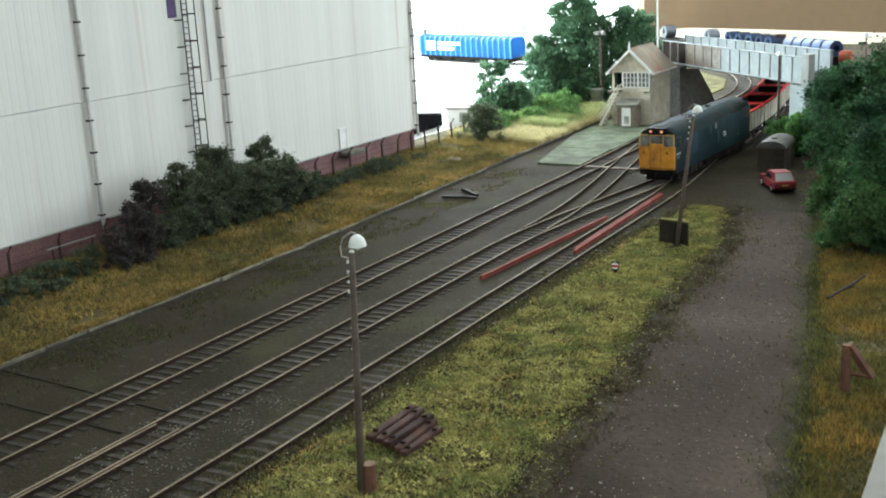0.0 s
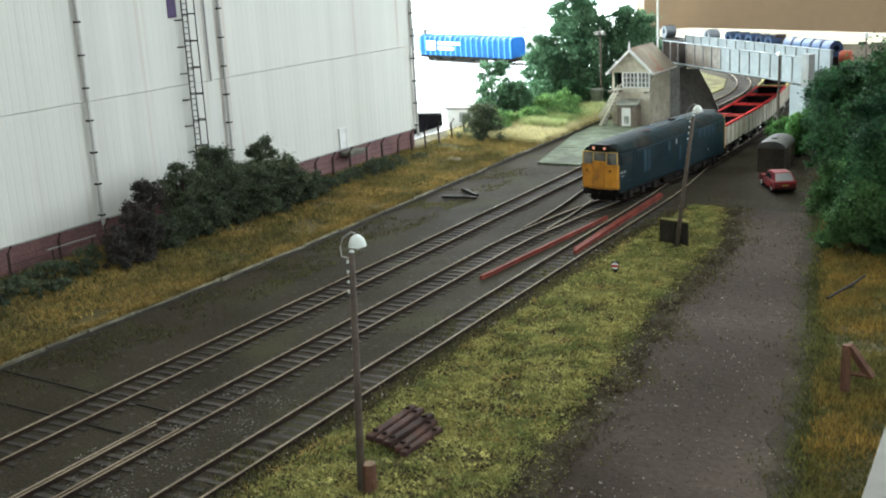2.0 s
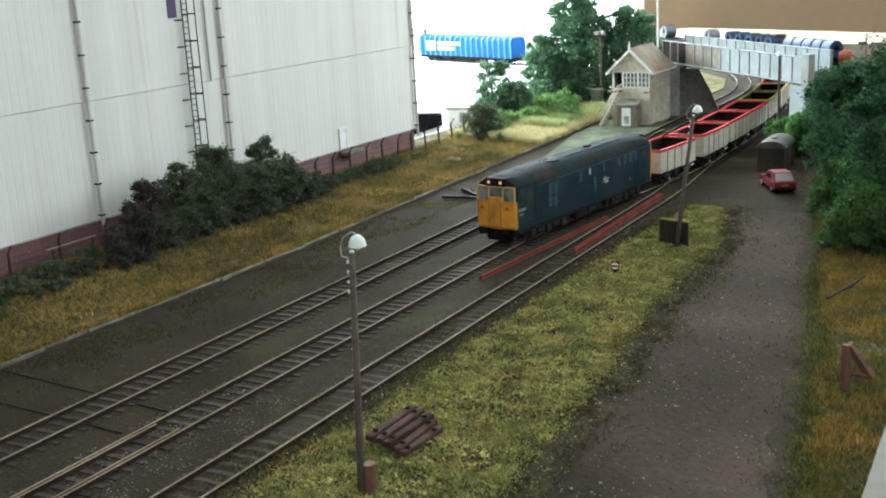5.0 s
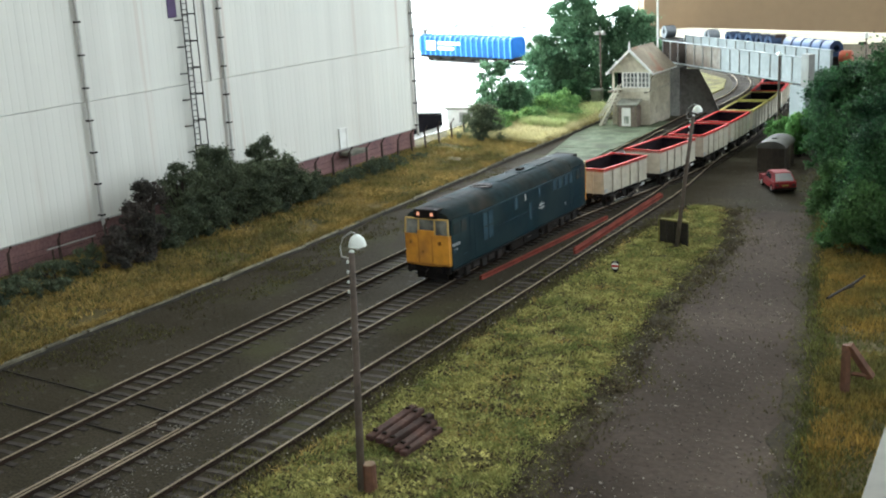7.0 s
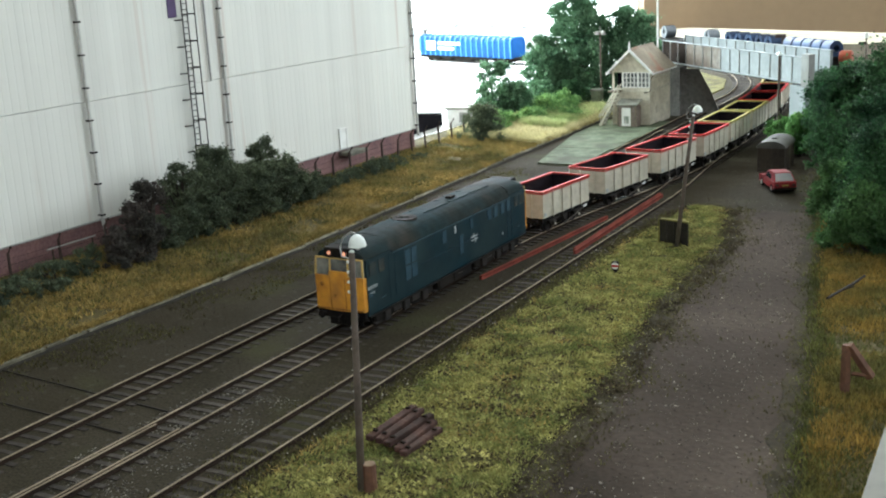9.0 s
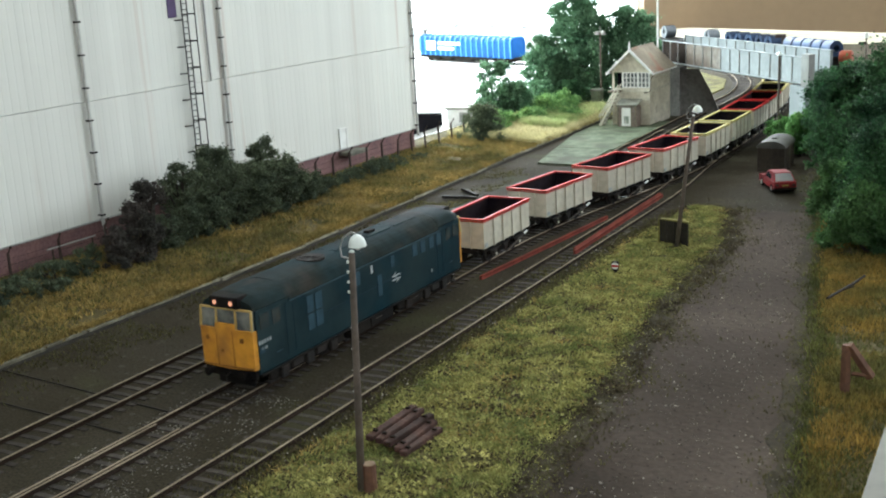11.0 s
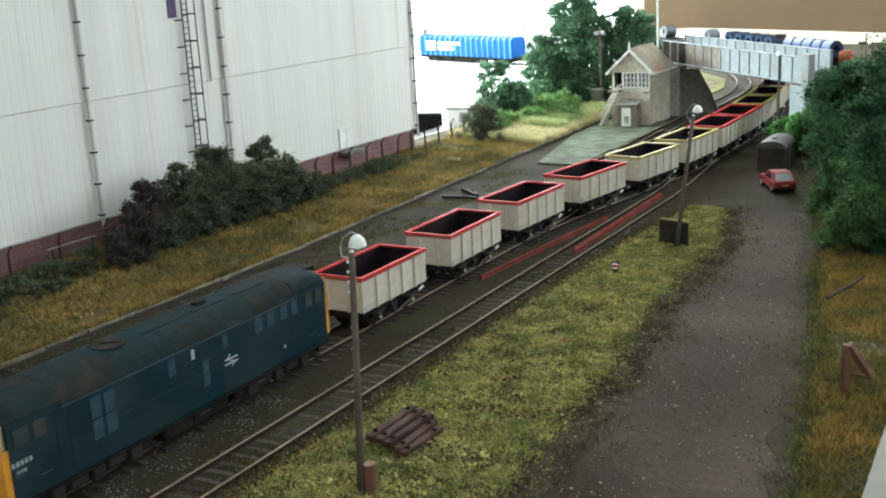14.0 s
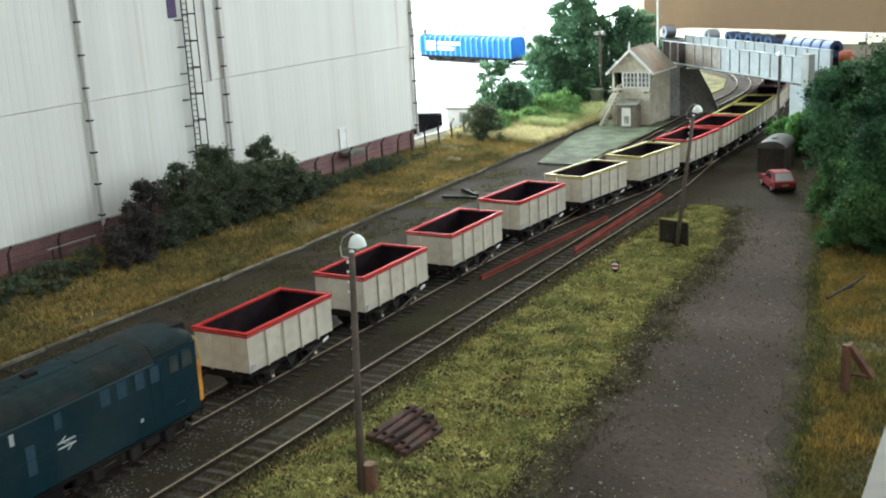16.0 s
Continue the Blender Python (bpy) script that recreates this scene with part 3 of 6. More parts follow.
def fence():
    f = thing("fence", mm(0, 0), "rusty cranked-post wire fence along the factory", "fence")
    post = Mesh().tube([(0, 0, -3), (0, 0, 17), (3.6, 0, 22)], [1.05, 0.95, 0.8], 6).data("post", M_RUSTPOST)
    rng = random.Random(11)
    ys = [405 + 39 * i for i in range(9)] + [756 + 25.5 * i for i in range(12)]
    for y in ys:
        x = wall_x(y) + 13
        share("post", post, f, mm(x, y, bank_z(x, y), rng.uniform(-25, 25), rng.uniform(-4, 4), rng.uniform(-3, 3)))
    for h in (5.5, 10.0, 14.2):
        part("wire", Mesh().tube([(wall_x(y) + 13.6, y, bank_z(wall_x(y) + 13, y) + h + rng.uniform(-0.4, 0.4)) for y in ys], 0.14, 4), M_RUSTPOST, f)
    h = thing("handrail", mm(0, 0), "pale metal handrail beside the factory plinth", "handrail")
    part("top_rail", Mesh().tube([(wall_x(y) + 13.5, y, 21.5) for y in (473, 490, 513)], 0.5, 6), M_PIPE, h)
    for y in (477, 510):
        part("post", Mesh().tube([(wall_x(y) + 13.5, y, 2), (wall_x(y) + 13.5, y, 21.4)], 0.5, 6), M_RUSTPOST, h)


factory()
fence()

# ---- kerb, slab ----
kerb = thing("kerb", mm(0, 0), "row of worn pale kerb stones along the grass bank", "kerb", kind="structure")
STONES = []
for k in range(3):
    r = random.Random(40 + k)
    STONES.append([Mesh().box(-1.1, 1.1, -hl, hl, -1, 2.9 + r.uniform(-0.35, 0.35), 0.35).data("kerb_stone", M_KERB) for hl in (13.6, 17.4, 21.2)])
rng = random.Random(6)
y = 190.0
while y < 1215:
    w = rng.choice((0, 1, 1, 2))
    hl = (13.6, 17.4, 21.2)[w]
    y += hl + 0.55
    d = math.degrees(math.atan((kerb_x(y + 10) - kerb_x(y - 10)) / 20))
    share("kerb_stone", STONES[rng.randrange(3)][w], kerb, mm(kerb_x(y) + rng.uniform(-0.6, 0.6), y, rng.uniform(-0.4, 0.4), -d + rng.uniform(-1.2, 1.2), rng.uniform(-0.8, 0.8), rng.uniform(-5, 5)))
    y += hl + 0.55

# Dark fillet added as the shade on the kerb's front face.
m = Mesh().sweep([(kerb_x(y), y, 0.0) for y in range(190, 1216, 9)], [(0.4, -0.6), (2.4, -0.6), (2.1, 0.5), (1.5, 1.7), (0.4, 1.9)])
structure("kerb_foot", m, M_TARRED, "dark strip standing in for shade at the foot of the kerb", "dirt")
slab_thing = thing("pavement", mm(0, 0), "cracked grey-green concrete apron before the signal box", "pavement", kind="structure")
for a, b in (((-106, 924), (-122, 1003)), ((-122, 1005.5), (-137, 1080)), ((-137, 1081.5), (-141, 1185))):
    xr0, xr1 = -63.5, -66
    part("concrete_slab", Mesh().prism([(a[0], a[1]), (xr0, a[1] - 2), (xr1, b[1]), (b[0], b[1])], "z", -0.5, 1.7), M_SLAB, slab_thing)
m = Mesh().prism([(-215, 1400), (-92, 1380), (-92, 1480), (-118, 1585), (-190, 1680), (-260, 1700)], "z", -0.5, 1.2)
structure("far_grass", m, M_SOIL, "yellow-green grass beyond the bridge", "grass")

# ---- train ----
S_STEP = 4.0
_pts = [Vector((through_x(100 + S_STEP * i), 100 + S_STEP * i, RAIL)) for i in range(620)]
_len = [0.0]
for _a, _b in zip(_pts, _pts[1:]):
    _len.append(_len[-1] + (_b - _a).length)


def on_line(s):
    """The place on the train's line, s millimetres along it from its near end."""
    if s <= 0:
        return _pts[0] + Vector((0, s, 0))
    s = min(s, _len[-1] - 0.01)
    i = max(0, int(np.searchsorted(_len, s)) - 1)
    return _pts[i].lerp(_pts[i + 1], (s - _len[i]) / (_len[i + 1] - _len[i]))


FRONT = [(0.0, 849.0), (0.5, 830.5), (1.0, 810.5), (1.5, 789.5), (2.0, 768.0), (2.5, 745.5), (3.0, 724.0), (3.5, 702.0), (4.0, 679.6), (5.25, 621.5), (6.5, 563.3), (7.0, 540.6),
         (7.5, 517.4), (8.0, 494.5), (8.5, 472.1), (9.0, 449.6), (10.25, 394.2), (11.5, 338.9), (12.0, 317.0), (12.5, 295.0), (13.0, 272.4), (13.5, 249.8), (14.0, 227.0),
         (14.5, 204.2), (15.0, 181.4), (15.5, 158.6), (16.0, 135.8)]


def rows(start, wheelbase, aside=0.0):
    """Poses of a vehicle whose middle runs `start` millimetres behind the train's front."""
    out = []
    for t, y in FRONT:
        s = y - 100 + start + 4.0 * ease(630, 900, y)
        a, b = on_line(s - wheelbase / 2), on_line(s + wheelbase / 2)
        c, d = (a + b) / 2, (b - a).normalized()
        out.append((t, mm(c.x + d.y * aside, c.y - d.x * aside, RAIL, math.degrees(math.atan2(-d.x, d.y)))))
    return out


# distance from wagon to wagon along the line, which closes up towards the bridge
PITCH = [(0, 93), (600, 93), (720, 87), (850, 82.5), (950, 75.5), (1050, 73), (2600, 73)]
_py = np.arange(0.0, 2600.0, 2.0)
_pu = np.concatenate([[0.0], np.cumsum(2.0 / np.interp(_py[:-1] + 1, [a for a, _ in PITCH], [b for _, b in PITCH]))])


def wagon_rows(i, wheelbase):
    """Poses of the train's wagon i, counted from the locomotive."""
    out = []
    for t, y in FRONT:
        u = np.interp(y, _py, _pu) + 2.755
        yc = float(np.interp(u + i, _pu, _py) + max(0.0, y + 229.0 - np.interp(u, _pu, _py)))
        s = float(np.interp(yc, [p.y for p in _pts], _len))
        a, b = on_line(s - wheelbase / 2), on_line(s + wheelbase / 2)
        c, d = (a + b) / 2, (b - a).normalized()
        out.append((t, mm(c.x, c.y, RAIL, math.degrees(math.atan2(-d.x, d.y)))))
    return out


def rolling(y, z, radius):
    """Poses of a wheelset that rolls as the train goes, in its vehicle's space."""
    out, t = [], 0.0
    ts, ys = [a for a, _ in FRONT], [b for _, b in FRONT]
    while t < 16.0:
        out.append(t)
        t = round(t + 0.15, 3)
    return [(t, mm(0, y, z, 0, math.degrees((ys[0] - float(np.interp(t, ts, ys))) / radius))) for t in out + [16.0]]


def wheelset(parent, y, radius, gauge=7.6):
    me = Mesh()
    me.tube([(-12, 0, 0), (12, 0, 0)], 0.9, 8)
    w = part("wheelset", me, M_BLACK, parent)
    for s in (-1, 1):
        prof = [(gauge, radius + 0.9), (gauge + 0.7, radius + 0.9), (gauge + 0.8, radius), (gauge + 2.6, radius), (gauge + 2.6, radius - 1.1), (gauge + 1.6, radius - 1.4), (gauge + 1.6, 1.5), (gauge + 2.8, 1.4)]
        me = Mesh()
        n = 20
        V, F = [], []
        for a, r in prof:
            V += [(s * a, r * math.cos(k * math.tau / n), r * math.sin(k * math.tau / n)) for k in range(n)]
        for i in range(len(prof) - 1):
            F += [(i * n + k, i * n + (k + 1) % n, (i + 1) * n + (k + 1) % n, (i + 1) * n + k) for k in range(n)]
        F += [tuple(range(n)), tuple(range((len(prof) - 1) * n, len(prof) * n))]
        me.add(V, F)
        for k in range(4):
            a = k * math.tau / 4
            me.tube([(s * (gauge + 1.9), 1.2 * math.cos(a), 1.2 * math.sin(a)), (s * (gauge + 1.9), (radius - 1) * math.cos(a), (radius - 1) * math.sin(a))], 0.35, 4)
        part("wheel", me, M_DARK, w)
    w.location = (0, y * MM, radius * MM)
    return w


def buffer(parent, x, y, out_, z=13.6):
    b = part("buffer", Mesh().tube([(x, y, z), (x, y + out_ * 3.4, z)], [1.3, 1.0], 8), M_BLACK, parent)
    part("buffer_head", Mesh().tube([(x, y + out_ * 3.4, z), (x, y + out_ * 4.2, z)], 2.0, 14), M_BLACK, b)


def quad_bar(name, parent, x, y0, y1, z0, z1, material, label="", out_=0.25):
    """A thin raised marking on a vehicle side."""
    return part(name, Mesh().box(min(x, x + out_), max(x, x + out_), y0, y1, z0, z1), material, parent, label)


def loco():
    t = thing("diesel_locomotive", mm(0, 500, RAIL), "weathered rail-blue diesel locomotive with yellow cab ends", "locomotive")
    H, W = 96.0, 16.6

    # lower body between floor and cantrail
    def hull(me, rings):
        n = len(rings[0])
        V = [p for r in rings for p in r]
        F = [(i * n + k, i * n + (k + 1) % n, (i + 1) * n + (k + 1) % n, (i + 1) * n + k) for i in range(len(rings) - 1) for k in range(n)]
        F += [tuple(range(n))[::-1], tuple(range((len(rings) - 1) * n, len(rings) * n))]
        return me.add(V, F)

    def low(y, w, z0=9.6, z1=37.8):
        return [(-w, y, z0 + 1), (-w + 0.6, y, z0), (w - 0.6, y, z0), (w, y, z0 + 1), (w, y, z1), (-w, y, z1)]

    part("body", hull(Mesh(), [low(-H + 3, 16.3), low(-H + 12, W), low(H - 12, W), low(H - 3, 16.3)]), M_BLUE, t, "faded rail blue body side")

    def arch(y, w, z0, top):
        out = [(w + 0.25, z0), (w + 0.35, z0 + 0.7)]
        out += [(w * math.cos(a), z0 + 0.7 + (top - z0 - 0.7) * math.sin(a) ** 0.85) for a in [math.pi * k / 16 for k in range(1, 16)]]
        out += [(-w - 0.35, z0 + 0.7), (-w - 0.25, z0)]
        return [(x, y, z) for x, z in out]

    roof = part("roof", hull(Mesh(), [arch(-H + 27, W, 37.8, 47), arch(H - 27, W, 37.8, 47)]), M_ROOFGREY, t, "grimy grey roof")
    for s in (-1, 1):
        part("cab_roof", hull(Mesh(), [arch(s * (H - 2.6), 14.9, 39.3, 44.6), arch(s * (H - 8), 16.0, 39.3, 46.2), arch(s * (H - 27.2), W - 0.2, 39.3, 46.8)]), M_ROOFGREY, t)
        part("cab_side", Mesh().prism([(-16.4, s * (H - 3)), (16.4, s * (H - 3)), (16.55, s * (H - 27)), (-16.55, s * (H - 27))], "z", 37.6, 39.4), M_BLUE, t)
    # roof fan, hatches, exhaust
    fan = part("fan_grille", Mesh().tube([(1.0, -31, 45.0), (1.0, -31, 47.1)], 7.4, 24), M_DARK, roof, "round dark cooling fan grille")
    for k in range(6):
        a = k * math.tau / 12
        part("grille_bar", Mesh().tube([(1 - 7.4 * math.cos(a), -31 - 7.4 * math.sin(a), 47.1), (1 + 7.4 * math.cos(a), -31 + 7.4 * math.sin(a), 47.1)], 0.16, 4), M_BLACK, fan)
    for y0, y1 in ((-16, 10), (13, 36), (40, 62)):
        part("roof_hatch", Mesh().box(-6, 6, y0, y1, 45.2, 46.95, 0.3), M_ROOFGREY, roof)
    part("exhaust", Mesh().box(-2, 2, 20, 26, 46.5, 48.2, 0.4), M_BLACK, roof)
    part("roof_rib", Mesh().box(-15.6, -14.6, -64, 64, 41.8, 43.4, 0.3), M_ROOFGREY, roof)
    # yellow ends with windows and headcode box
    for s in (-1, 1):
        def yy(d):
            return s * (H - d)
        end = part("cab_front", Mesh().add(
            [(-15.6, yy(0.3), 12.6), (0, yy(-0.5), 12.2), (15.6, yy(0.3), 12.6), (-15.9, yy(0.3), 30.6), (-6, yy(-0.5), 30.6), (-6, yy(-0.3), 33.2), (6, yy(-0.3), 33.2), (6, yy(-0.5), 30.6), (15.9, yy(0.3), 30.6),
             (-16.2, yy(5), 12.6), (0, yy(5), 12.2), (16.2, yy(5), 12.6), (-16.2, yy(5), 30.6), (-6, yy(5), 30.6), (-6, yy(5), 33.2), (6, yy(5), 33.2), (6, yy(5), 30.6), (16.2, yy(5), 30.6)],
            [(0, 1, 4, 3), (1, 7, 6, 5, 4), (1, 2, 8, 7), (9, 12, 13, 10), (10, 13, 14, 15, 16), (10, 16, 17, 11), (0, 3, 12, 9), (2, 11, 17, 8), (3, 4, 13, 12), (4, 5, 14, 13), (5, 6, 15, 14), (6, 7, 16, 15), (7, 8, 17, 16), (0, 9, 10, 1), (1, 10, 11, 2)]),
            M_YELLOW, t, "faded warning yellow cab front")
        for x0, x1, z0 in ((-15.4, -6.2, 30.6), (-5.8, 5.8, 33.2), (6.2, 15.4, 30.6)):
            # Solid pane; the light through the cab is in its colour.
            part("cab_window", Mesh().prism([(x0, z0), (x1, z0), (x1, 39.6), (x0, 39.6)], "y", min(yy(1.0), yy(2.4)), max(yy(1.0), yy(2.4))), M_CABGLASS, end, "cab window with its see-through paleness painted on")
        for x in (-15.6, -6, 6, 15.6):
            part("window_pillar", Mesh().tube([(x, yy(0.4), 30.6), (x * 0.97, yy(1.2), 40)], 0.6, 6), M_CREAMYEL, end)
        part("window_header", Mesh().tube([(-15.3, yy(1.2), 39.9), (0, yy(0.5), 40.1), (15.3, yy(1.2), 39.9)], 0.55, 6), M_CREAMYEL, end)
        part("window_sill", Mesh().tube([(-15.8, yy(0.2), 30.7), (-6, yy(-0.4), 30.7)], 0.35, 6).tube([(15.8, yy(0.2), 30.7), (6, yy(-0.4), 30.7)], 0.35, 6), M_YELLOW, end)
        hc = part("headcode_box", Mesh().box(-8.6, 8.6, min(yy(-0.2), yy(8)), max(yy(-0.2), yy(8)), 40.3, 45.6, 0.5), M_BLACK, end, "black headcode box")
        for x in (-4.9, 4.9):
            part("marker_light", Mesh().tube([(x, yy(0.4), 43), (x, yy(-0.6), 43)], 1.0, 14), M_MARKER if s < 0 else M_DARK, hc, "glowing warm marker light")
            part("light_rim", Mesh().tube([(x, yy(0.4), 43), (x, yy(-0.4), 43)], 1.7, 14), M_RIMDARK, hc)
        for x, z, h in ((-11.2, 26.0, 0.9), (-2.6, 20.6, 0.6), (9.6, 26.2, 0.9)):
            part("lamp_iron", Mesh().box(x - h, x + h, min(yy(0.3), yy(-1.0)), max(yy(0.3), yy(-1.0)), z - h * 1.2, z + h * 1.2, 0.2), M_YELLOWDK, end)
        for x in (-5.6, 4.2):
            part("nose_seam", Mesh().box(x - 0.14, x + 0.14, min(yy(0.3), yy(-0.62)), max(yy(0.3), yy(-0.62)), 13.4, 30.2), M_YELLOWDK, end)
        part("nose_stiffener", Mesh().box(-15.2, 15.2, min(yy(0.9), yy(-0.58)), max(yy(0.9), yy(-0.58)), 13.0, 13.5), M_YELLOWDK, end)
        part("buffer_beam", Mesh().box(-15.5, 15.5, min(yy(0.5), yy(3)), max(yy(0.5), yy(3)), 8.0, 12.4, 0.4), M_BLACK, t)
        for x in (-10.5, 10.5):
            buffer(t, x, yy(0.6), s, 10.5)
        part("coupling_hook", Mesh().tube([(0, yy(0.5), 10), (0, yy(-2.5), 9.5), (0, yy(-2.6), 7)], 0.5, 5), M_DARK, t)
        part("snow_guard", Mesh().box(-11, 11, min(yy(4), yy(5)), max(yy(4), yy(5)), 3.2, 8.5, 0.3), M_BLACK, t)
    # body sides
    for sx in (-1, 1):
        x = sx * W
        for y0, y1 in ((-H + 5, -H + 11.5), (-H + 14, -H + 19.5), (H - 11.5, H - 6), (H - 19, H - 14)):
            quad_bar("side_window", t, x, y0, y1, 30.5, 37, M_SIDEGLASS, "dusty dark cab side window", sx * 0.2)
        for y0, y1, z0, z1 in ((-56, -51, 27.5, 35.5), (-49.5, -44, 27.5, 35.5), (-56, -51, 19, 26.5), (-49.5, -44, 19, 26.5), (-15, -11, 29, 36), (4.5, 8.5, 18, 29), (18, 21.5, 30, 36)):
            quad_bar("side_panel", t, x, y0, y1, z0, z1, M_PALEBLUE, "dusty pale blue grille panel", sx * 0.2)
        for y0 in (40, 48.5, 58, 66):
            quad_bar("body_window", t, x, y0, y0 + 5, 30, 36.5, M_PALEBLUE, "dusty body side window", sx * 0.2)
        for y0 in (-72.2, -66.5, 66.5, 72.2):
            quad_bar("door_line", t, x, y0 - 0.15, y0 + 0.15, 13, 37.5, M_BLUEDK, "", sx * 0.12)
        quad_bar("waist_line", t, x, -40, 30, 23.6, 24.0, M_BLUEDK, "", sx * 0.2)
        quad_bar("cantrail", t, x, -H + 27, H - 27, 37.2, 38.0, M_BLUEPALE, "worn pale cantrail edge", sx * 0.35)
        quad_bar("white_sign", t, x, -1.2, 0.6, 31.8, 36, M_DULLWHITE, "small white notice", sx * 0.25)
        quad_bar("white_spot", t, x, 58.6, 59.9, 16.8, 18.2, M_DULLWHITE, "small white notice", sx * 0.25)
        for k in range(5):
            y0 = -93 + 1.9 * k
            quad_bar("number_bar", t, x, y0, y0 + 1.1, 23.8, 25.5, M_DULLWHITE, "white number panel", sx * 0.25)
        for k in range(3):
            quad_bar("number_bar", t, x, -91.2 + 1.5 * k, -90.3 + 1.5 * k, 21.0, 22.2, M_DULLWHITE, "white number panel", sx * 0.25)
        quad_bar("data_panel", t, x, -92.6, -89, 19.6, 22, M_PALEBLUE, "", sx * 0.25)
        # operator's emblem as plain interlocking bars
        for dz in (1.0, -1.0):
            quad_bar("emblem_bar", t, x, 18.4, 26.6, 23.6 + dz - 0.3, 23.6 + dz + 0.3, M_DULLWHITE, "white emblem", sx * 0.25)
        for y0, y1, z0, z1 in ((19.6, 22.4, 24.6, 26.4), (22.6, 25.4, 20.8, 22.6), (21.0, 24.0, 24.0, 23.2)):
            part("emblem_bar", Mesh().tube([(x, y0, z0), (x, y1, z1)], 0.3, 4), M_DULLWHITE, t)
        for y0 in (-82, 78):
            part("handrail", Mesh().tube([(x + sx * 0.6, y0, 17), (x + sx * 0.6, y0 + 5, 17)], 0.2, 5), M_PALEBLUE, t)
        part("solebar", Mesh().box(min(x, x - sx * 3), max(x, x - sx * 3), -H + 4, H - 4, 8.6, 9.6, 0.2), M_BLACK, t)
        for yc in (4, 41):
            bx = part("battery_box", Mesh().box(min(sx * 12, sx * 16), max(sx * 12, sx * 16), yc - 7, yc + 7, 3.8, 9.4, 0.5), M_BLACK, t, "black underframe box")
            part("grab_rail", Mesh().tube([(sx * 16.3, yc - 3, 7.2), (sx * 16.3, yc + 3, 7.2)], 0.22, 5), M_AXLE, bx, "pale grab rail")
        part("fuel_tank", Mesh().box(min(sx * 6, sx * 15.5), max(sx * 6, sx * 15.5), -20, 20, 2.6, 10, 1.0), M_BLACK, t)
    # bogies
    for yb in (-55, 55):
        b = part("bogie", Mesh().box(-9, 9, yb - 24, yb + 24, 6.5, 10), M_BLACK, t, "grimy black bogie")
        for sx in (-1, 1):
            part("side_frame", Mesh().box(min(sx * 12.2, sx * 14.6), max(sx * 12.2, sx * 14.6), yb - 30, yb + 30, 3.4, 9.4, 0.8), M_BLACK, b)
            for dy in (-19.5, 0, 19.5):
                part("axlebox", Mesh().box(min(sx * 13.6, sx * 16), max(sx * 13.6, sx * 16), yb + dy - 3, yb + dy + 3, 2.6, 8.2, 0.6), M_DARK, b)
            part("spring", Mesh().box(min(sx * 13.6, sx * 15.6), max(sx * 13.6, sx * 15.6), yb - 14, yb - 5, 4.2, 8.6, 0.8), M_DARK, b)
            part("spring", Mesh().box(min(sx * 13.6, sx * 15.6), max(sx * 13.6, sx * 15.6), yb + 5, yb + 14, 4.2, 8.6, 0.8), M_DARK, b)
            part("footstep", Mesh().box(min(sx * 13, sx * 16.2), max(sx * 13, sx * 16.2), yb - 32, yb - 28.5, 3.5, 4.3), M_DARK, b)
            part("footstep", Mesh().box(min(sx * 13, sx * 16.2), max(sx * 13, sx * 16.2), yb + 28.5, yb + 32, 3.5, 4.3), M_DARK, b)
    return t


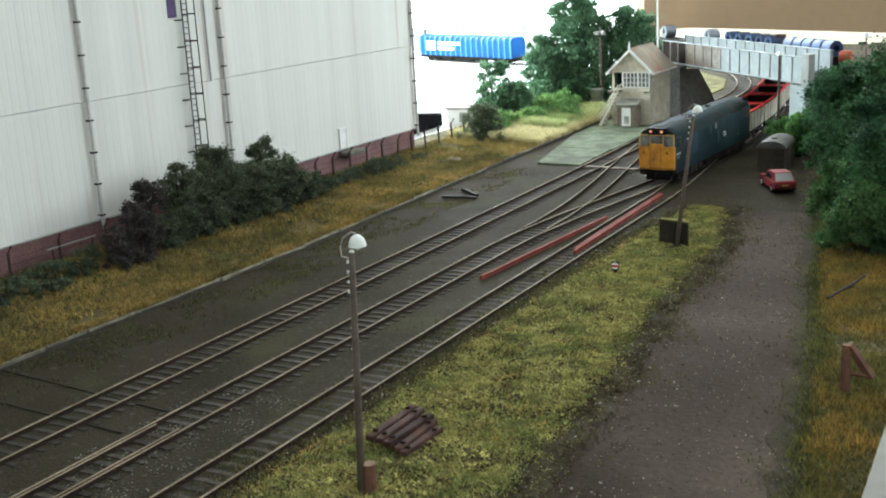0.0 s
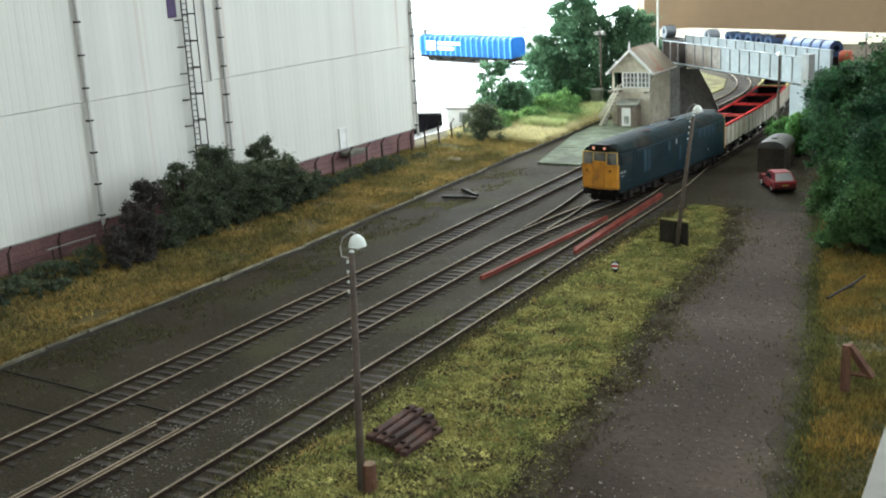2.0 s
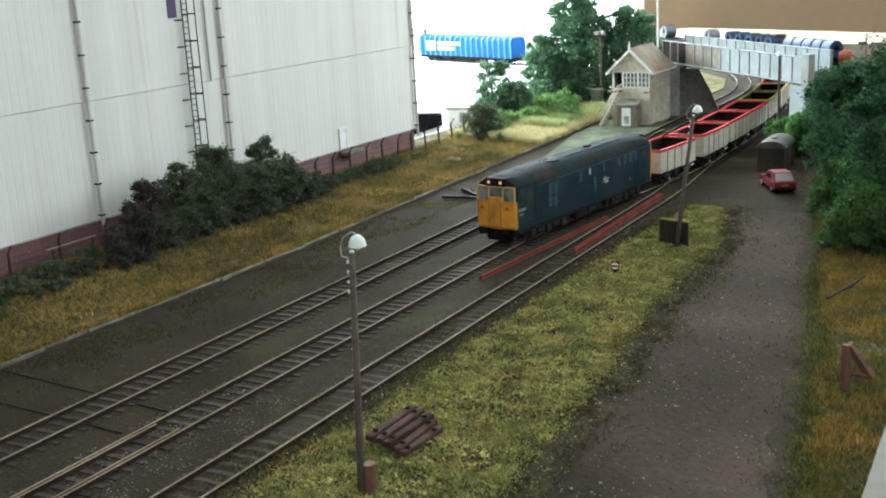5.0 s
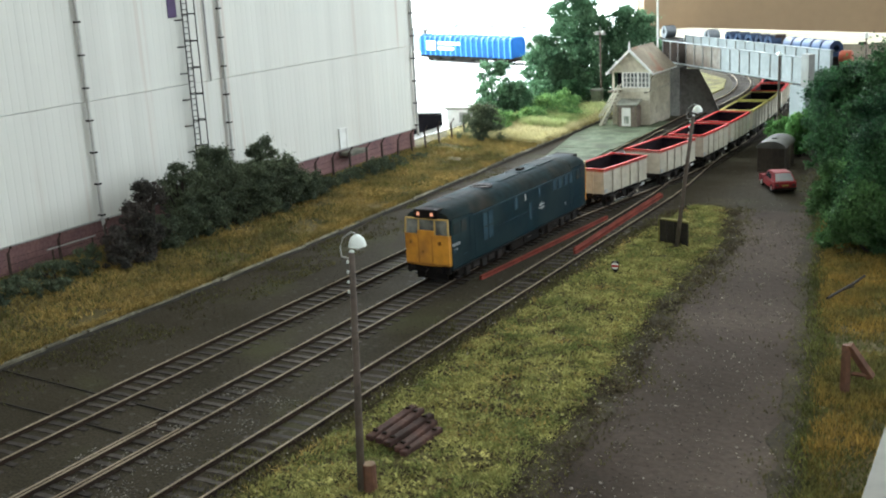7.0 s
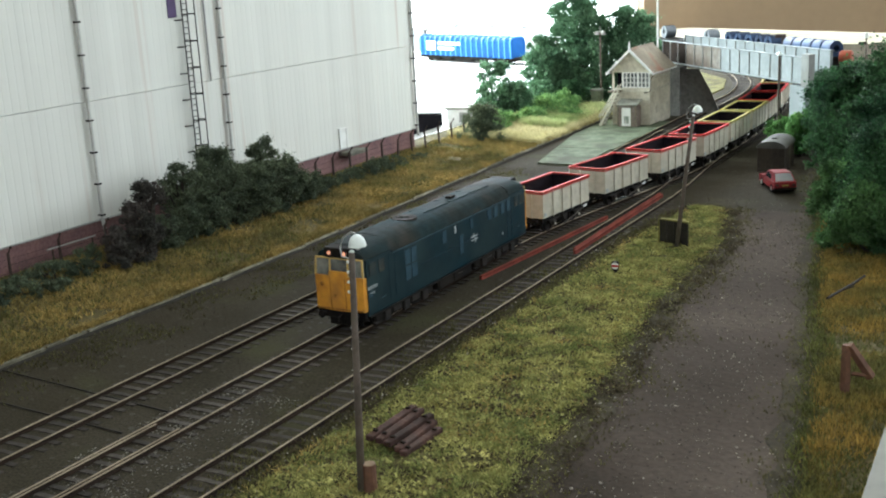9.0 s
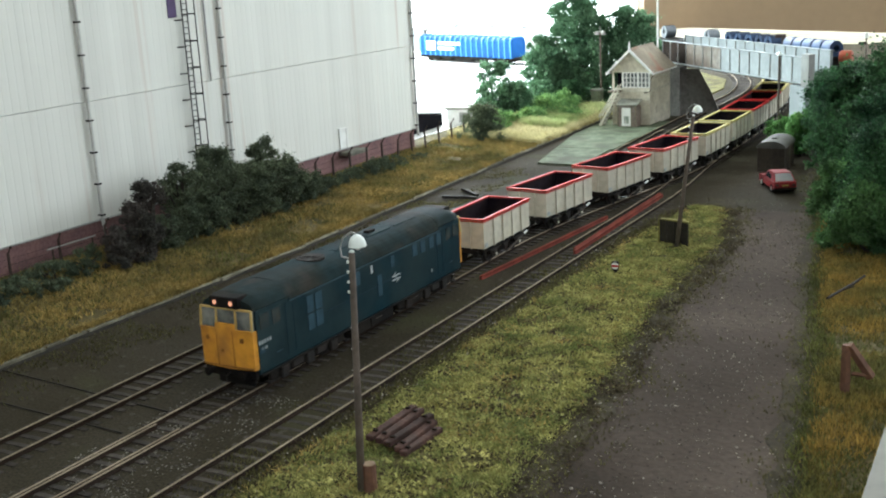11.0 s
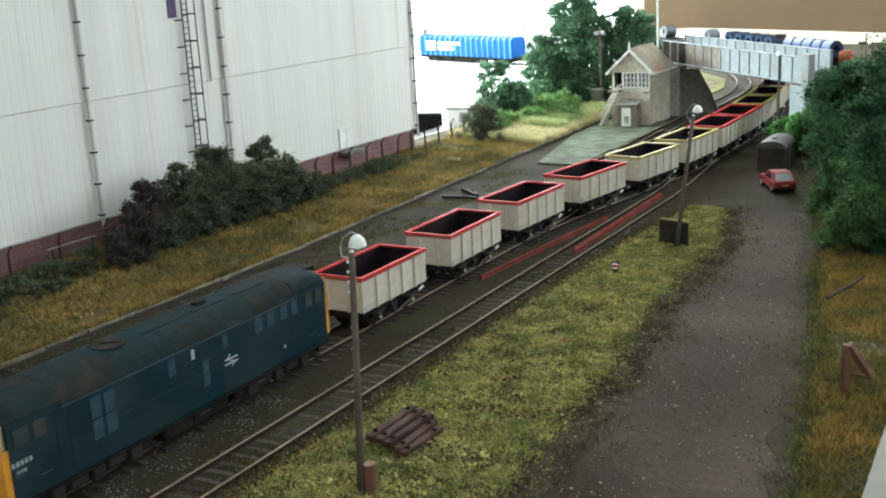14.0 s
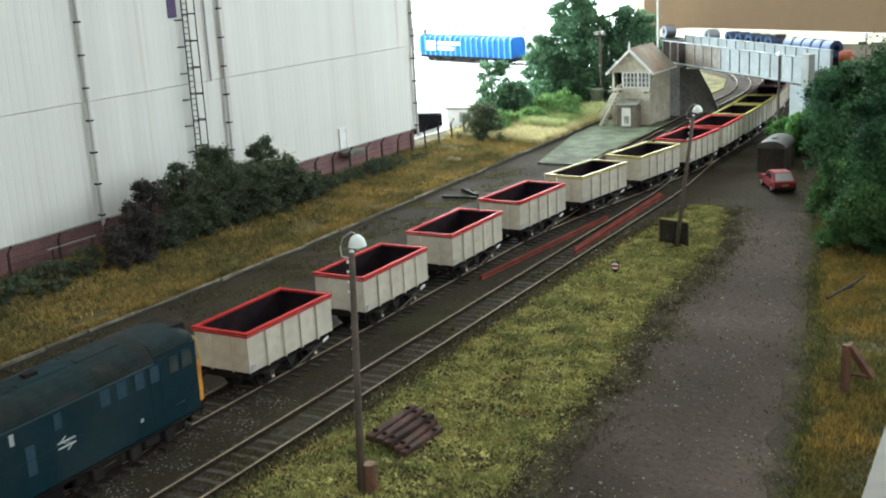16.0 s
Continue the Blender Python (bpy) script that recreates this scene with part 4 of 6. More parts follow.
def wagon(rim, label, seed):
    t = thing("mineral_wagon", mm(0, 600, RAIL), label, "wagon", "wagons of the train")
    X, Y, Z0, Z1 = 15.2, 31.8, 11.9, 29.5
    part("side", Mesh().box(X - 0.9, X, -Y, Y, Z0, Z1), M_WAGON, t)
    part("side", Mesh().box(-X, -X + 0.9, -Y, Y, Z0, Z1), M_WAGON, t)
    part("end", Mesh().box(-X + 0.9, X - 0.9, -Y, -Y + 0.9, Z0, Z1), M_WAGON, t, "pale steel wagon end")
    part("end", Mesh().box(-X + 0.9, X - 0.9, Y - 0.9, Y, Z0, Z1), M_WAGON, t, "pale steel wagon end")
    part("lining", Mesh().box(-X + 0.95, -X + 1.15, -Y + 1, Y - 1, Z0 + 1.2, Z1 - 0.1).box(X - 1.15, X - 0.95, -Y + 1, Y - 1, Z0 + 1.2, Z1 - 0.1)
         .box(-X + 1.2, X - 1.2, -Y + 0.95, -Y + 1.15, Z0 + 1.2, Z1 - 0.1).box(-X + 1.2, X - 1.2, Y - 1.15, Y - 0.95, Z0 + 1.2, Z1 - 0.1), M_INSIDE, t, "dark stained inside of the wagon")
    part("floor", Mesh().box(-X + 0.2, X - 0.2, -Y + 0.2, Y - 0.2, Z0, Z0 + 1.2), M_INSIDE, t)
    part("rim", Mesh().box(X - 1.7, X + 0.8, -Y - 0.8, Y + 0.8, Z1, Z1 + 1.05, 0.2).box(-X - 0.8, -X + 1.7, -Y - 0.8, Y + 0.8, Z1, Z1 + 1.05, 0.2)
         .box(-X + 1.7, X - 1.7, -Y - 0.8, -Y + 1.5, Z1 + 0.03, Z1 + 1.02, 0.2).box(-X + 1.7, X - 1.7, Y - 1.5, Y + 0.8, Z1 + 0.03, Z1 + 1.02, 0.2), rim, t, "painted top rim")
    part("rim_flange", Mesh().box(X, X + 0.5, -Y - 0.4, Y + 0.4, Z1 - 1.1, Z1 - 0.45).box(-X - 0.5, -X, -Y - 0.4, Y + 0.4, Z1 - 1.1, Z1 - 0.45)
         .box(-X, X, -Y - 0.5, -Y, Z1 - 1.1, Z1 - 0.45).box(-X, X, Y, Y + 0.5, Z1 - 1.1, Z1 - 0.45), rim, t, "painted flange below the rim")
    for s in (-1, 1):
        for k in range(4):
            y = -Y + 2 * Y * (k + 1) / 5
            part("rib", Mesh().box(min(s * X, s * (X + 0.9)), max(s * X, s * (X + 0.9)), y - 0.55, y + 0.55, Z0 - 0.4, Z1 - 1.1, 0.15), M_WAGON, t)
        for x in (-6.2, 6.2):
            part("rib", Mesh().box(x - 0.5, x + 0.5, min(s * Y, s * (Y + 0.75)), max(s * Y, s * (Y + 0.75)), Z0 - 0.4, Z1 - 1.1, 0.15), M_WAGON, t)
        part("solebar", Mesh().box(min(s * 12.6, s * 14), max(s * 12.6, s * 14), -Y + 0.5, Y - 0.5, 9.2, 11.9), M_BLACK, t)
        part("headstock", Mesh().box(-14.6, 14.6, min(s * (Y - 1.4), s * (Y + 0.3)), max(s * (Y - 1.4), s * (Y + 0.3)), 8.2, 11.9, 0.2), M_BLACK, t)
        for x in (-10.5, 10.5):
            buffer(t, x, s * Y, s, 9.4)
        for y in (-16.5, 16.5):
            part("axleguard", Mesh().prism([(y - 6, 9.6), (y + 6, 9.6), (y + 2, 4.2), (y - 2, 4.2)], "x", min(s * 12.8, s * 13.6), max(s * 12.8, s * 13.6)), M_DARK, t)
            part("axlebox", Mesh().box(min(s * 13.6, s * 15.2), max(s * 13.6, s * 15.2), y - 1.8, y + 1.8, 4.6, 8.2, 0.4), M_AXLE, t)
            part("axle_cap", Mesh().tube([(s * 15.2, y, 5.4), (s * 15.6, y, 5.4)], 0.85, 8), M_BOXTRIM, t, "pale axlebox cap")
            part("spring", Mesh().prism([(y - 7, 9.0), (y + 7, 9.0), (y + 3, 7.7), (y - 3, 7.7)], "x", min(s * 13.7, s * 14.8), max(s * 13.7, s * 14.8)), M_DARK, t)
        part("v_hanger", Mesh().prism([(-4, 9.6), (4, 9.6), (0.6, 4), (-0.6, 4)], "x", min(s * 13.2, s * 13.8), max(s * 13.2, s * 13.8)), M_DARK, t)
        lever = part("brake_lever", Mesh().tube([(s * 15.2, -3, 3.4), (s * 15.6, 10, 6.0), (s * 15.6, 24, 9.4)], 0.5, 5), M_AXLE, t)
        part("lever_grip", Mesh().tube([(s * 15.6, 22.5, 9.0), (s * 15.6, 27, 10.1)], 0.62, 6), M_WHITE, lever, "white brake lever grip")
        part("door_spring", Mesh().box(min(s * X, s * (X + 0.5)), max(s * X, s * (X + 0.5)), -Y + 1.2, -Y + 4.0, Z0 + 1.0, Z0 + 3.4), M_DULLWHITE, t, "white data panel")
        part("brake_gear", Mesh().box(min(s * 9, s * 11), max(s * 9, s * 11), -9, 9, 3.2, 6.4, 0.5), M_BLACK, t)
    return t


LOCO = loco()
LOCO.scale = (0.935, 1, 1)
LOCO_WHEELS = [(wheelset(LOCO, y, 6.0), y) for y in (-74.5, -35.5, 35.5, 74.5)]
KINDS = {"r": (M_RED, "pale grey steel mineral wagon with a red rim"), "y": (M_RIMYEL, "pale grey steel mineral wagon with a yellow rim"), "d": (M_RIMDARK, "pale grey steel mineral wagon with a dark brown rim")}
FIRST, WAGONS = {}, []
for i, c in enumerate("rrrryyrryyddrd"):
    if c not in FIRST:
        FIRST[c] = wagon(*KINDS[c], i)
        for wy in (-16.5, 16.5):
            wheelset(FIRST[c], wy, 5.6)
        WAGONS.append(FIRST[c])
    else:
        WAGONS.append(copy_thing(FIRST[c], mm(0, 600 + 80.7 * i, RAIL)))


def motions():
    walk(LOCO, rows(96.5, 110, 2.2))
    for w, y in LOCO_WHEELS:
        walk(w, rolling(y, 6.0, 6.0))
    for i, w in enumerate(WAGONS):
        walk(w, wagon_rows(i, 33))
        for part_ in w.children:
            if part_.name.startswith("wheelset"):
                walk(part_, rolling(round(part_.location.y / MM, 2), 5.6, 5.6))


# ---- signal box and its yard ----
def signal_box():
    t = thing("signal_box", mm(0, 0), "weathered cream timber signal box with a rusty roof", "signal box")
    x0, x1, y0, y1 = -121.5, -79.5, 1155.0, 1221.0
    base = part("lower_wall", Mesh().box(x0, x1, y0, y1, -0.5, 37), M_BOXCREAM, t, "weathered cream boarded lower storey")
    for k in range(9):
        z = 3 + 3.8 * k
        part("board", Mesh().box(x1, x1 + 0.35, y0, y1, z, z + 3.2), M_BOXCREAM, base)
    part("board_end", Mesh().box(x0 + 12, x1, y0 - 0.4, y0, 2, 36.5), M_BOXCREAM, base)
    for y in (1172, 1190, 1207):
        part("lower_window", Mesh().box(x1 + 0.2, x1 + 0.7, y, y + 6, 12, 20, 0.1), M_BOXTRIM, base)
    part("floor_band", Mesh().box(x0, x1 + 0.9, y0 - 0.9, y1, 37, 39.4, 0.2), M_BOXTRIM, t)
    # upper storey: open porch at one corner, windows along the front
    part("upper_wall", Mesh().box(x1 - 1.2, x1, y0 + 1, y1, 39.4, 60).box(x0 + 11, x1 - 1.2, y1 - 1.2, y1, 39.4, 60).box(x0 + 11, x0 + 12.2, y0 + 1, y1 - 1.2, 39.4, 60), M_BOXCREAM, t)
    part("side_band", Mesh().box(x1, x1 + 0.6, y0, y1, 50, 51.4).box(x1, x1 + 0.6, y0, y1, 55.5, 56.6), M_BOXTRIM, t)
    part("front_lower_panel", Mesh().box(x0 + 11, x1, y0, y0 + 1, 39.4, 41.6), M_BOXCREAM, t)
    part("front_upper_panel", Mesh().box(x0 + 1, x1, y0, y0 + 1, 57.8, 61), M_BOXCREAM, t)
    win = part("window", Mesh().box(x0 + 12.2, x1 - 1.2, y0 + 1.2, y0 + 1.6, 41.6, 57.8), M_BOXGLASS, t, "multi-paned signal box window")
    fr = Mesh()
    wx0, wx1 = x0 + 11.5, x1 - 0.6
    for k in range(8):
        x = wx0 + (wx1 - wx0) * k / 7
        w = 0.95 if k in (0, 4, 7) else 0.55
        fr.box(x - w, x + w, y0 - 0.3, y0 + 1.1, 41.6, 57.8)
    for z, w in ((41.9, 0.6), (46.8, 0.35), (52, 0.35), (57.5, 0.6)):
        fr.box(wx0, wx1, y0 - 0.35, y0 + 1.05, z - w, z + w)
    part("window_frame", fr, M_WHITE, win, "white glazing bars")
    # Porch back painted near-black as the shade within.
    part("porch_back", Mesh().box(x0 + 1, x0 + 11, y0 + 12, y0 + 13, 39.4, 61), M_BOXDARK, t)
    part("porch_post", Mesh().box(x0 - 0.6, x0 + 1.6, y0 - 0.6, y0 + 1.6, -0.5, 60, 0.2), M_BOXTRIM, t)
    # gable and roof
    xm, za = (x0 + x1) / 2, 83.0
    part("gable", Mesh().prism([(x0, 61), (x1, 61), (xm, 80.5)], "y", y0 + 0.2, y0 + 1.2), M_BOXCREAM, t)
    part("gable", Mesh().prism([(x0, 60), (x1, 60), (xm, 80.5)], "y", y1 - 1, y1), M_BOXCREAM, t)
    for s, xe in ((-1, x0 - 5.5), (1, x1 + 5.5)):
        roof = part("roof_slope", Mesh().prism([(xm, za), (xe, 57.6), (xe, 56.4), (xm, za - 1.6)], "y", y0 - 4.5, y1 + 5), M_RUSTROOF, t, "rust-stained felted roof")
        part("bargeboard", Mesh().prism([(xm, za + 0.4), (xe, 58), (xe, 55), (xm, za - 3.2)], "y", y0 - 5.6, y0 - 4.4), M_WHITE, roof, "white bargeboard")
        part("gutter", Mesh().tube([(xe, y0 - 4.5, 56.4), (xe, y1 + 5, 56.4)], 0.9, 6), M_WHITE, roof)
    part("ridge", Mesh().tube([(xm, y0 - 4.5, za), (xm, y1 + 5, za)], 0.9, 6), M_RUSTROOF, t)
    part("finial", Mesh().tube([(xm, y0 - 5, za - 2), (xm, y0 - 5, za + 2), (xm, y0 - 5, za + 8)], [1.2, 1.3, 0.4], 8), M_WHITE, t, "white roof finial")
    part("downpipe", Mesh().tube([(x1 + 5, y0 - 3, 56), (x1 + 1, y0 - 0.8, 50), (x1 + 0.9, y0 - 0.8, 38), (x1 - 6, y0 - 1.4, 36)], 0.5, 6), M_DARK, t)
    # outside stairs down the front
    st = part("staircase", Mesh().box(x0 - 1, x0 + 11, y0 - 13, y0 + 12, 37.6, 39.2), M_WOOD, t, "pale timber outside staircase")
    for yo in (0, 9):
        part("stringer", Mesh().prism([(x0 - 13, -0.5), (x0 - 9.5, -0.5), (x0 + 11, 38), (x0 + 11, 41)], "y", y0 - 4.6 - yo, y0 - 2.6 - yo), M_BOXTRIM, st, "pale timber stair side")
        part("handrail", Mesh().tube([(x0 - 12, y0 - 3.4 - yo, 11), (x0 + 11, y0 - 3.4 - yo, 46)], 0.8, 6), M_BOXTRIM, st)
        for k in range(4):
            part("baluster", Mesh().tube([(x0 - 10 + 6.5 * k, y0 - 3.4 - yo, 3 + 11 * k), (x0 - 10 + 6.5 * k, y0 - 3.4 - yo, 13.4 + 10.2 * k)], 0.5, 5), M_BOXTRIM, st)
    for k in range(10):
        x = x0 - 10.5 + 2.2 * k
        part("tread", Mesh().box(x - 1.4, x + 1.4, y0 - 13, y0 - 2.8, 1.4 + 4 * k, 2.2 + 4 * k), M_WOOD, st)
    return t


signal_box()


def lean_to():
    t = thing("coal_bunker_hut", mm(0, 0), "small weathered hut with a pale door below the signal box", "hut")
    x0, x1, y0, y1 = -110, -89, 1139, 1153
    part("wall", Mesh().box(x0, x1, y0, y1, 1.0, 24, 0.2), M_BOXGREY, t)
    part("roof", Mesh().prism([(y0 - 2, 24), (y1, 28.5), (y1, 30), (y0 - 2, 25.4)], "x", x0 - 1.5, x1 + 1.5), M_CONC, t)
    d = part("door", Mesh().box(x0 + 4.5, x0 + 14.5, y0 - 0.5, y0, 2.5, 22), M_WHITE, t, "pale door with a dark stain")
    part("poster", Mesh().box(x0 + 7, x0 + 12.5, y0 - 0.8, y0 - 0.5, 5, 13), M_STAIN, d)
    for x in (x0 + 0.6, x0 + 15.5, x1 - 1):
        part("corner_board", Mesh().box(x - 0.9, x + 0.9, y0 - 0.7, y0, 1.2, 24), M_WOOD, t)


lean_to()

rc = thing("relay_cabinet", mm(-183, 1262), "grey-green lineside equipment cabinet", "cabinet")
part("case", Mesh().box(-6.5, 6.5, -5, 5, 4, 24, 0.6), M_SLAB, rc)
part("lid", Mesh().box(-7.2, 7.2, -5.6, 5.6, 24, 26, 0.5), M_CONC, rc)
part("plinth", Mesh().box(-6, 6, -4.6, 4.6, -3, 4), M_CONC, rc)


def yard_lamp(name, x, y, height, lean_x, lean_y, label):
    """A post with insulators and a swan-neck enamel shade."""
    t = thing(name, mm(x, y), label, "lamp post", "yard lamps")
    tx, ty = lean_x, lean_y
    part("post", Mesh().tube([(0, 0, -2), (tx * 0.5, ty * 0.5, height * 0.5), (tx, ty, height)], [1.5, 1.3, 1.05], 12), M_POST, t, "grey-brown timber post", smooth=True)
    part("cap", Mesh().dome((tx, ty, height - 0.2), 1.0, 1.0, 1.0, 10, 4), M_ENAMEL, t)
    part("swan_neck", Mesh().tube([(tx, ty, height - 2.4), (tx - 3.6, ty - 1, height - 1.6), (tx - 4.0, ty - 1, height + 1.5), (tx - 2.6, ty - 1, height + 5), (tx + 0.4, ty, height + 7.2), (tx + 2.2, ty, height + 6.6)], 0.3, 6), M_PIPE, t, "bent steel lamp bracket")
    s = part("shade", Mesh().dome((tx + 2.6, ty, height + 2.6), 3.0, 3.0, 3.9, 20, 7), M_ENAMEL, t, "white enamel lamp shade", smooth=True)
    part("shade_rim", Mesh().tube([(tx + 2.6 + 3.0 * math.cos(a), ty + 3.0 * math.sin(a), height + 2.5) for a in [k * math.tau / 20 for k in range(21)]], 0.2, 5), M_ENAMEL, s)
    part("bulb", Mesh().dome((tx + 2.6, ty, height + 2.5), 1.3, 1.3, 1.6, 12, 6, True), M_WHITE, s)
    for k in range(4):
        z = height - 3.6 - 3.6 * k
        part("insulator", Mesh().dome((tx * z / height - 1.5, ty * z / height - 0.4, z), 0.55, 0.55, 0.6, 8, 4, True), M_ENAMEL, t, "white insulator")
    for k in range(5):
        z = height * 0.7 - 8 * k
        part("staple", Mesh().dome((tx * z / height - 1.2, ty * z / height - 0.7, z), 0.3, 0.3, 0.3, 6, 3, True), M_PIPE, t)
    return t


yard_lamp("yard_lamp", 107.5, 308, 91.5, 3.5, 0, "tall grey-brown post with a white enamel yard lamp")
yard_lamp("yard_lamp", 106.4, 674, 85.5, 10.5, 2, "leaning grey-brown post with a white enamel yard lamp")


def pole(x, y, h, label, head):
    t = thing("lamp_pole", mm(x, y), label, "lamp post", "yard lamps")
    part("post", Mesh().tube([(0, 0, -2), (0, 0, h)], [1.3, 1.0], 8), M_POST, t)
    if head == "twin":
        for s in (-1, 1):
            part("lamp_head", Mesh().box(s * 3.6 - 2.2, s * 3.6 + 2.2, -2, 1.2, h - 0.6, h + 2.4, 0.5), M_PIPE, t)
        part("crossbar", Mesh().box(-7, 7, -0.6, 0.6, h - 2, h - 0.8), M_PIPE, t)
        part("finial", Mesh().tube([(0, 0, h), (0, 0, h + 8)], 0.5, 6), M_PIPE, t)
    else:
        part("lamp_head", Mesh().dome((0, 0, h), 2.2, 2.2, 3.4, 10, 5), M_ENAMEL, t)


pole(-182, 1272, 91, "grey post with a twin floodlight head", "twin")
pole(84, 1036, 87, "thin weathered post with a small white lamp", "one")

# ---- small things on the ground ----
bd = thing("timber_barrier", mm(103, 681, 0, -13), "dark square timber board with a mossy edge, leaning on the post", "board")
for k in range(4):
    part("plank", Mesh().box(-10.5 + 5.2 * k, -5.5 + 5.2 * k, -0.8, 0.8, -1, 17 - 0.25 * k, 0.25), M_TARRED, bd)
part("top_edge", Mesh().box(-10.6, 10.4, -1.1, 1.1, 16.3, 17.4, 0.2), M_MOSSY, bd, "mossy yellow-green top edge")
part("side_batten", Mesh().box(-11.6, -10.5, -1, 1, -1, 16.6, 0.2), M_MOSSY, bd)

gs = thing("ground_signal", mm(91.5, 606, 0, 8) @ Matrix.Scale(0.76, 4), "small ground disc signal with a red stripe on white", "signal")
part("stem", Mesh().box(-1.2, 1.2, -1.2, 1.2, -1, 5, 0.2), M_DARK, gs)
part("case", Mesh().box(-2.6, 2.2, -0.5, 3.2, 3.6, 10.6, 0.4), M_DARK, gs)
part("disc_frame", Mesh().tube([(0, -0.5, 7.4), (0, -0.9, 7.4)], 3.2, 18), M_DARK, gs)
dsc = part("disc", Mesh().tube([(0, -0.6, 7.4), (0, -1.1, 7.4)], 2.8, 18), M_WHITE, gs, "white signal disc")
part("stripe", Mesh().box(-2.7, 2.7, -1.35, -1.1, 6.6, 8.2), M_RED, dsc, "red stripe")

stp = thing("tree_stump", mm(110.6, 309.5), "short red-brown sawn timber stump", "stump")
part("trunk", Mesh().tube([(0, 0, -1), (0, 0, 6), (0, 0, 11.3)], [2.7, 2.5, 2.45], 12), M_REDWOOD, stp)
part("cut_face", Mesh().tube([(0, 0, 11.3), (0, 0, 11.6)], 2.35, 12), M_CUT, stp, "pale sawn top")

rng = random.Random(21)
pile = thing("sleeper_pile", mm(98, 357, 0, 0), "pile of old red-brown railway sleepers", "timber pile")
for dx, dy, dz, L, a in ((-6.8, 3, 0.0, 14, 2), (-2.0, 2, 0.0, 14, -1), (2.6, 1, 0.0, 13, 1), (-9.2, 2.8, 2.4, 17.6, -1), (-4.2, 1.0, 2.6, 17.2, 1), (1.4, -1.2, 2.5, 16.2, -2), (5.4, -2.6, 1.2, 15.4, 2), (9.6, -5.6, 0.6, 13.6, -3)):
    ob = part("old_sleeper", Mesh().box(-1.75, 1.75, -L, L, 0, 2.3, 0.35), M_SLEEPWOOD, pile)
    ob.matrix_basis = mm(dx, dy, dz + 0.4, a + rng.uniform(-1, 1), rng.uniform(-1, 1))
    if dz:
        for sy in (-0.72, 0.7):
            part("chair_plate", Mesh().box(-1.0, 1.0, sy * L - 0.7, sy * L + 0.7, 2.3, 3.2, 0.2), M_RUST, ob)


def loose_rail(name, x0, y0, x1, y1, label, material):
    L = math.hypot(x1 - x0, y1 - y0)
    t = thing(name, mm(x0, y0, 0.3, math.degrees(math.atan2(-(x1 - x0), y1 - y0))), label, "rail", "loose rails")
    part("rail_web", Mesh().sweep([(0, 0, 0), (0, L / 2, 0), (0, L, 0)], [(-1.2, 0), (1.2, 0), (0.6, 0.7), (0.6, 1.4), (0.9, 1.7), (0.9, 2.4), (-0.9, 2.4), (-0.9, 1.7), (-0.6, 1.4), (-0.6, 0.7)]), material, t)


loose_rail("loose_rail", 20.5, 569, 34.5, 738, "long red-oxide spare rail lying between tracks", M_REDRAIL)
loose_rail("loose_rail", 48.0, 647, 45.4, 822, "long red-oxide spare rail lying in the siding", M_REDRAIL)
loose_rail("loose_rail", 50.4, 641, 47.8, 819, "long red-oxide spare rail lying in the siding", M_REDRAIL)

for x, y, a, L in ((-104, 770.5, 96, 30), (-105, 790, 52, 29)):
    pl = thing("loose_plank", mm(x, y, 0.4, a - 90), "dark weathered plank lying on the ash", "plank", "loose planks")
    part("plank", Mesh().box(-L / 2, L / 2, -1.6, 1.6, 0, 2.0, 0.3), M_TARRED, pl)

tri = thing("timber_trestle", mm(250, 463, 3.5, 15), "broken reddish timber trestle in the grass", "trestle")
part("leg", Mesh().tube([(-1.6, 0, -2), (-1.5, 1, 20)], [2.1, 1.8], 4), M_REDWOOD, tri)
part("leg", Mesh().tube([(-0.5, 1, 20), (9, 4, 5)], [1.9, 2.1], 4), M_REDWOOD, tri)
part("brace", Mesh().tube([(1.0, 2, 7), (7, 3, 6)], 0.9, 4), M_REDWOOD, tri)
stk = thing("fallen_branch", mm(217, 586, 4), "dark fallen branch on the bank", "branch")
part("stem", Mesh().tube([(0, 0, 0.5), (5, 12, 2.2), (9, 22, 3.2), (13, 33, 5)], [0.8, 0.7, 0.9, 0.7], 6), M_BARK, stk)
part("twig", Mesh().tube([(5, 12, 2.2), (11, 15, 4)], [0.6, 0.3], 5), M_BARK, stk)


def van_body():
    t = thing("van_body_shed", mm(101.2, 958, 0, 2), "old brown grounded van body with an arched grey roof", "shed")
    W, L, H = 11.2, 20, 20.0
    part("body", Mesh().box(-W, W, -L, L, -0.5, H, 0.3), M_VAN, t)
    arc = [(W * 1.08 * math.cos(a), H - 0.2 + 6 * math.sin(a)) for a in [math.pi * k / 12 for k in range(13)]]
    part("roof", Mesh().prism(arc, "y", -L - 1.4, L + 1.4), M_VANROOF, t, "arched pale grey roof")
    part("roof_vent", Mesh().box(-2.4, 2.4, -8, -3, H + 4.5, H + 7, 0.5), M_VANROOF, t)
    for x in (-10.4, -5.2, 0, 5.2, 10.4):
        part("end_post", Mesh().box(x - 0.7, x + 0.7, -L - 0.8, -L, 0, H, 0.15), M_VAN, t)
    for y in (-15, -8, 8, 15):
        part("side_post", Mesh().box(-W - 0.7, -W, y - 0.7, y + 0.7, 0, H, 0.15), M_VAN, t)
        part("side_post", Mesh().box(W, W + 0.7, y - 0.7, y + 0.7, 0, H, 0.15), M_VAN, t)
    part("door", Mesh().box(-W - 0.5, -W, -6, 6, 1, H - 1.5, 0.2), M_VAN, t)


van_body()


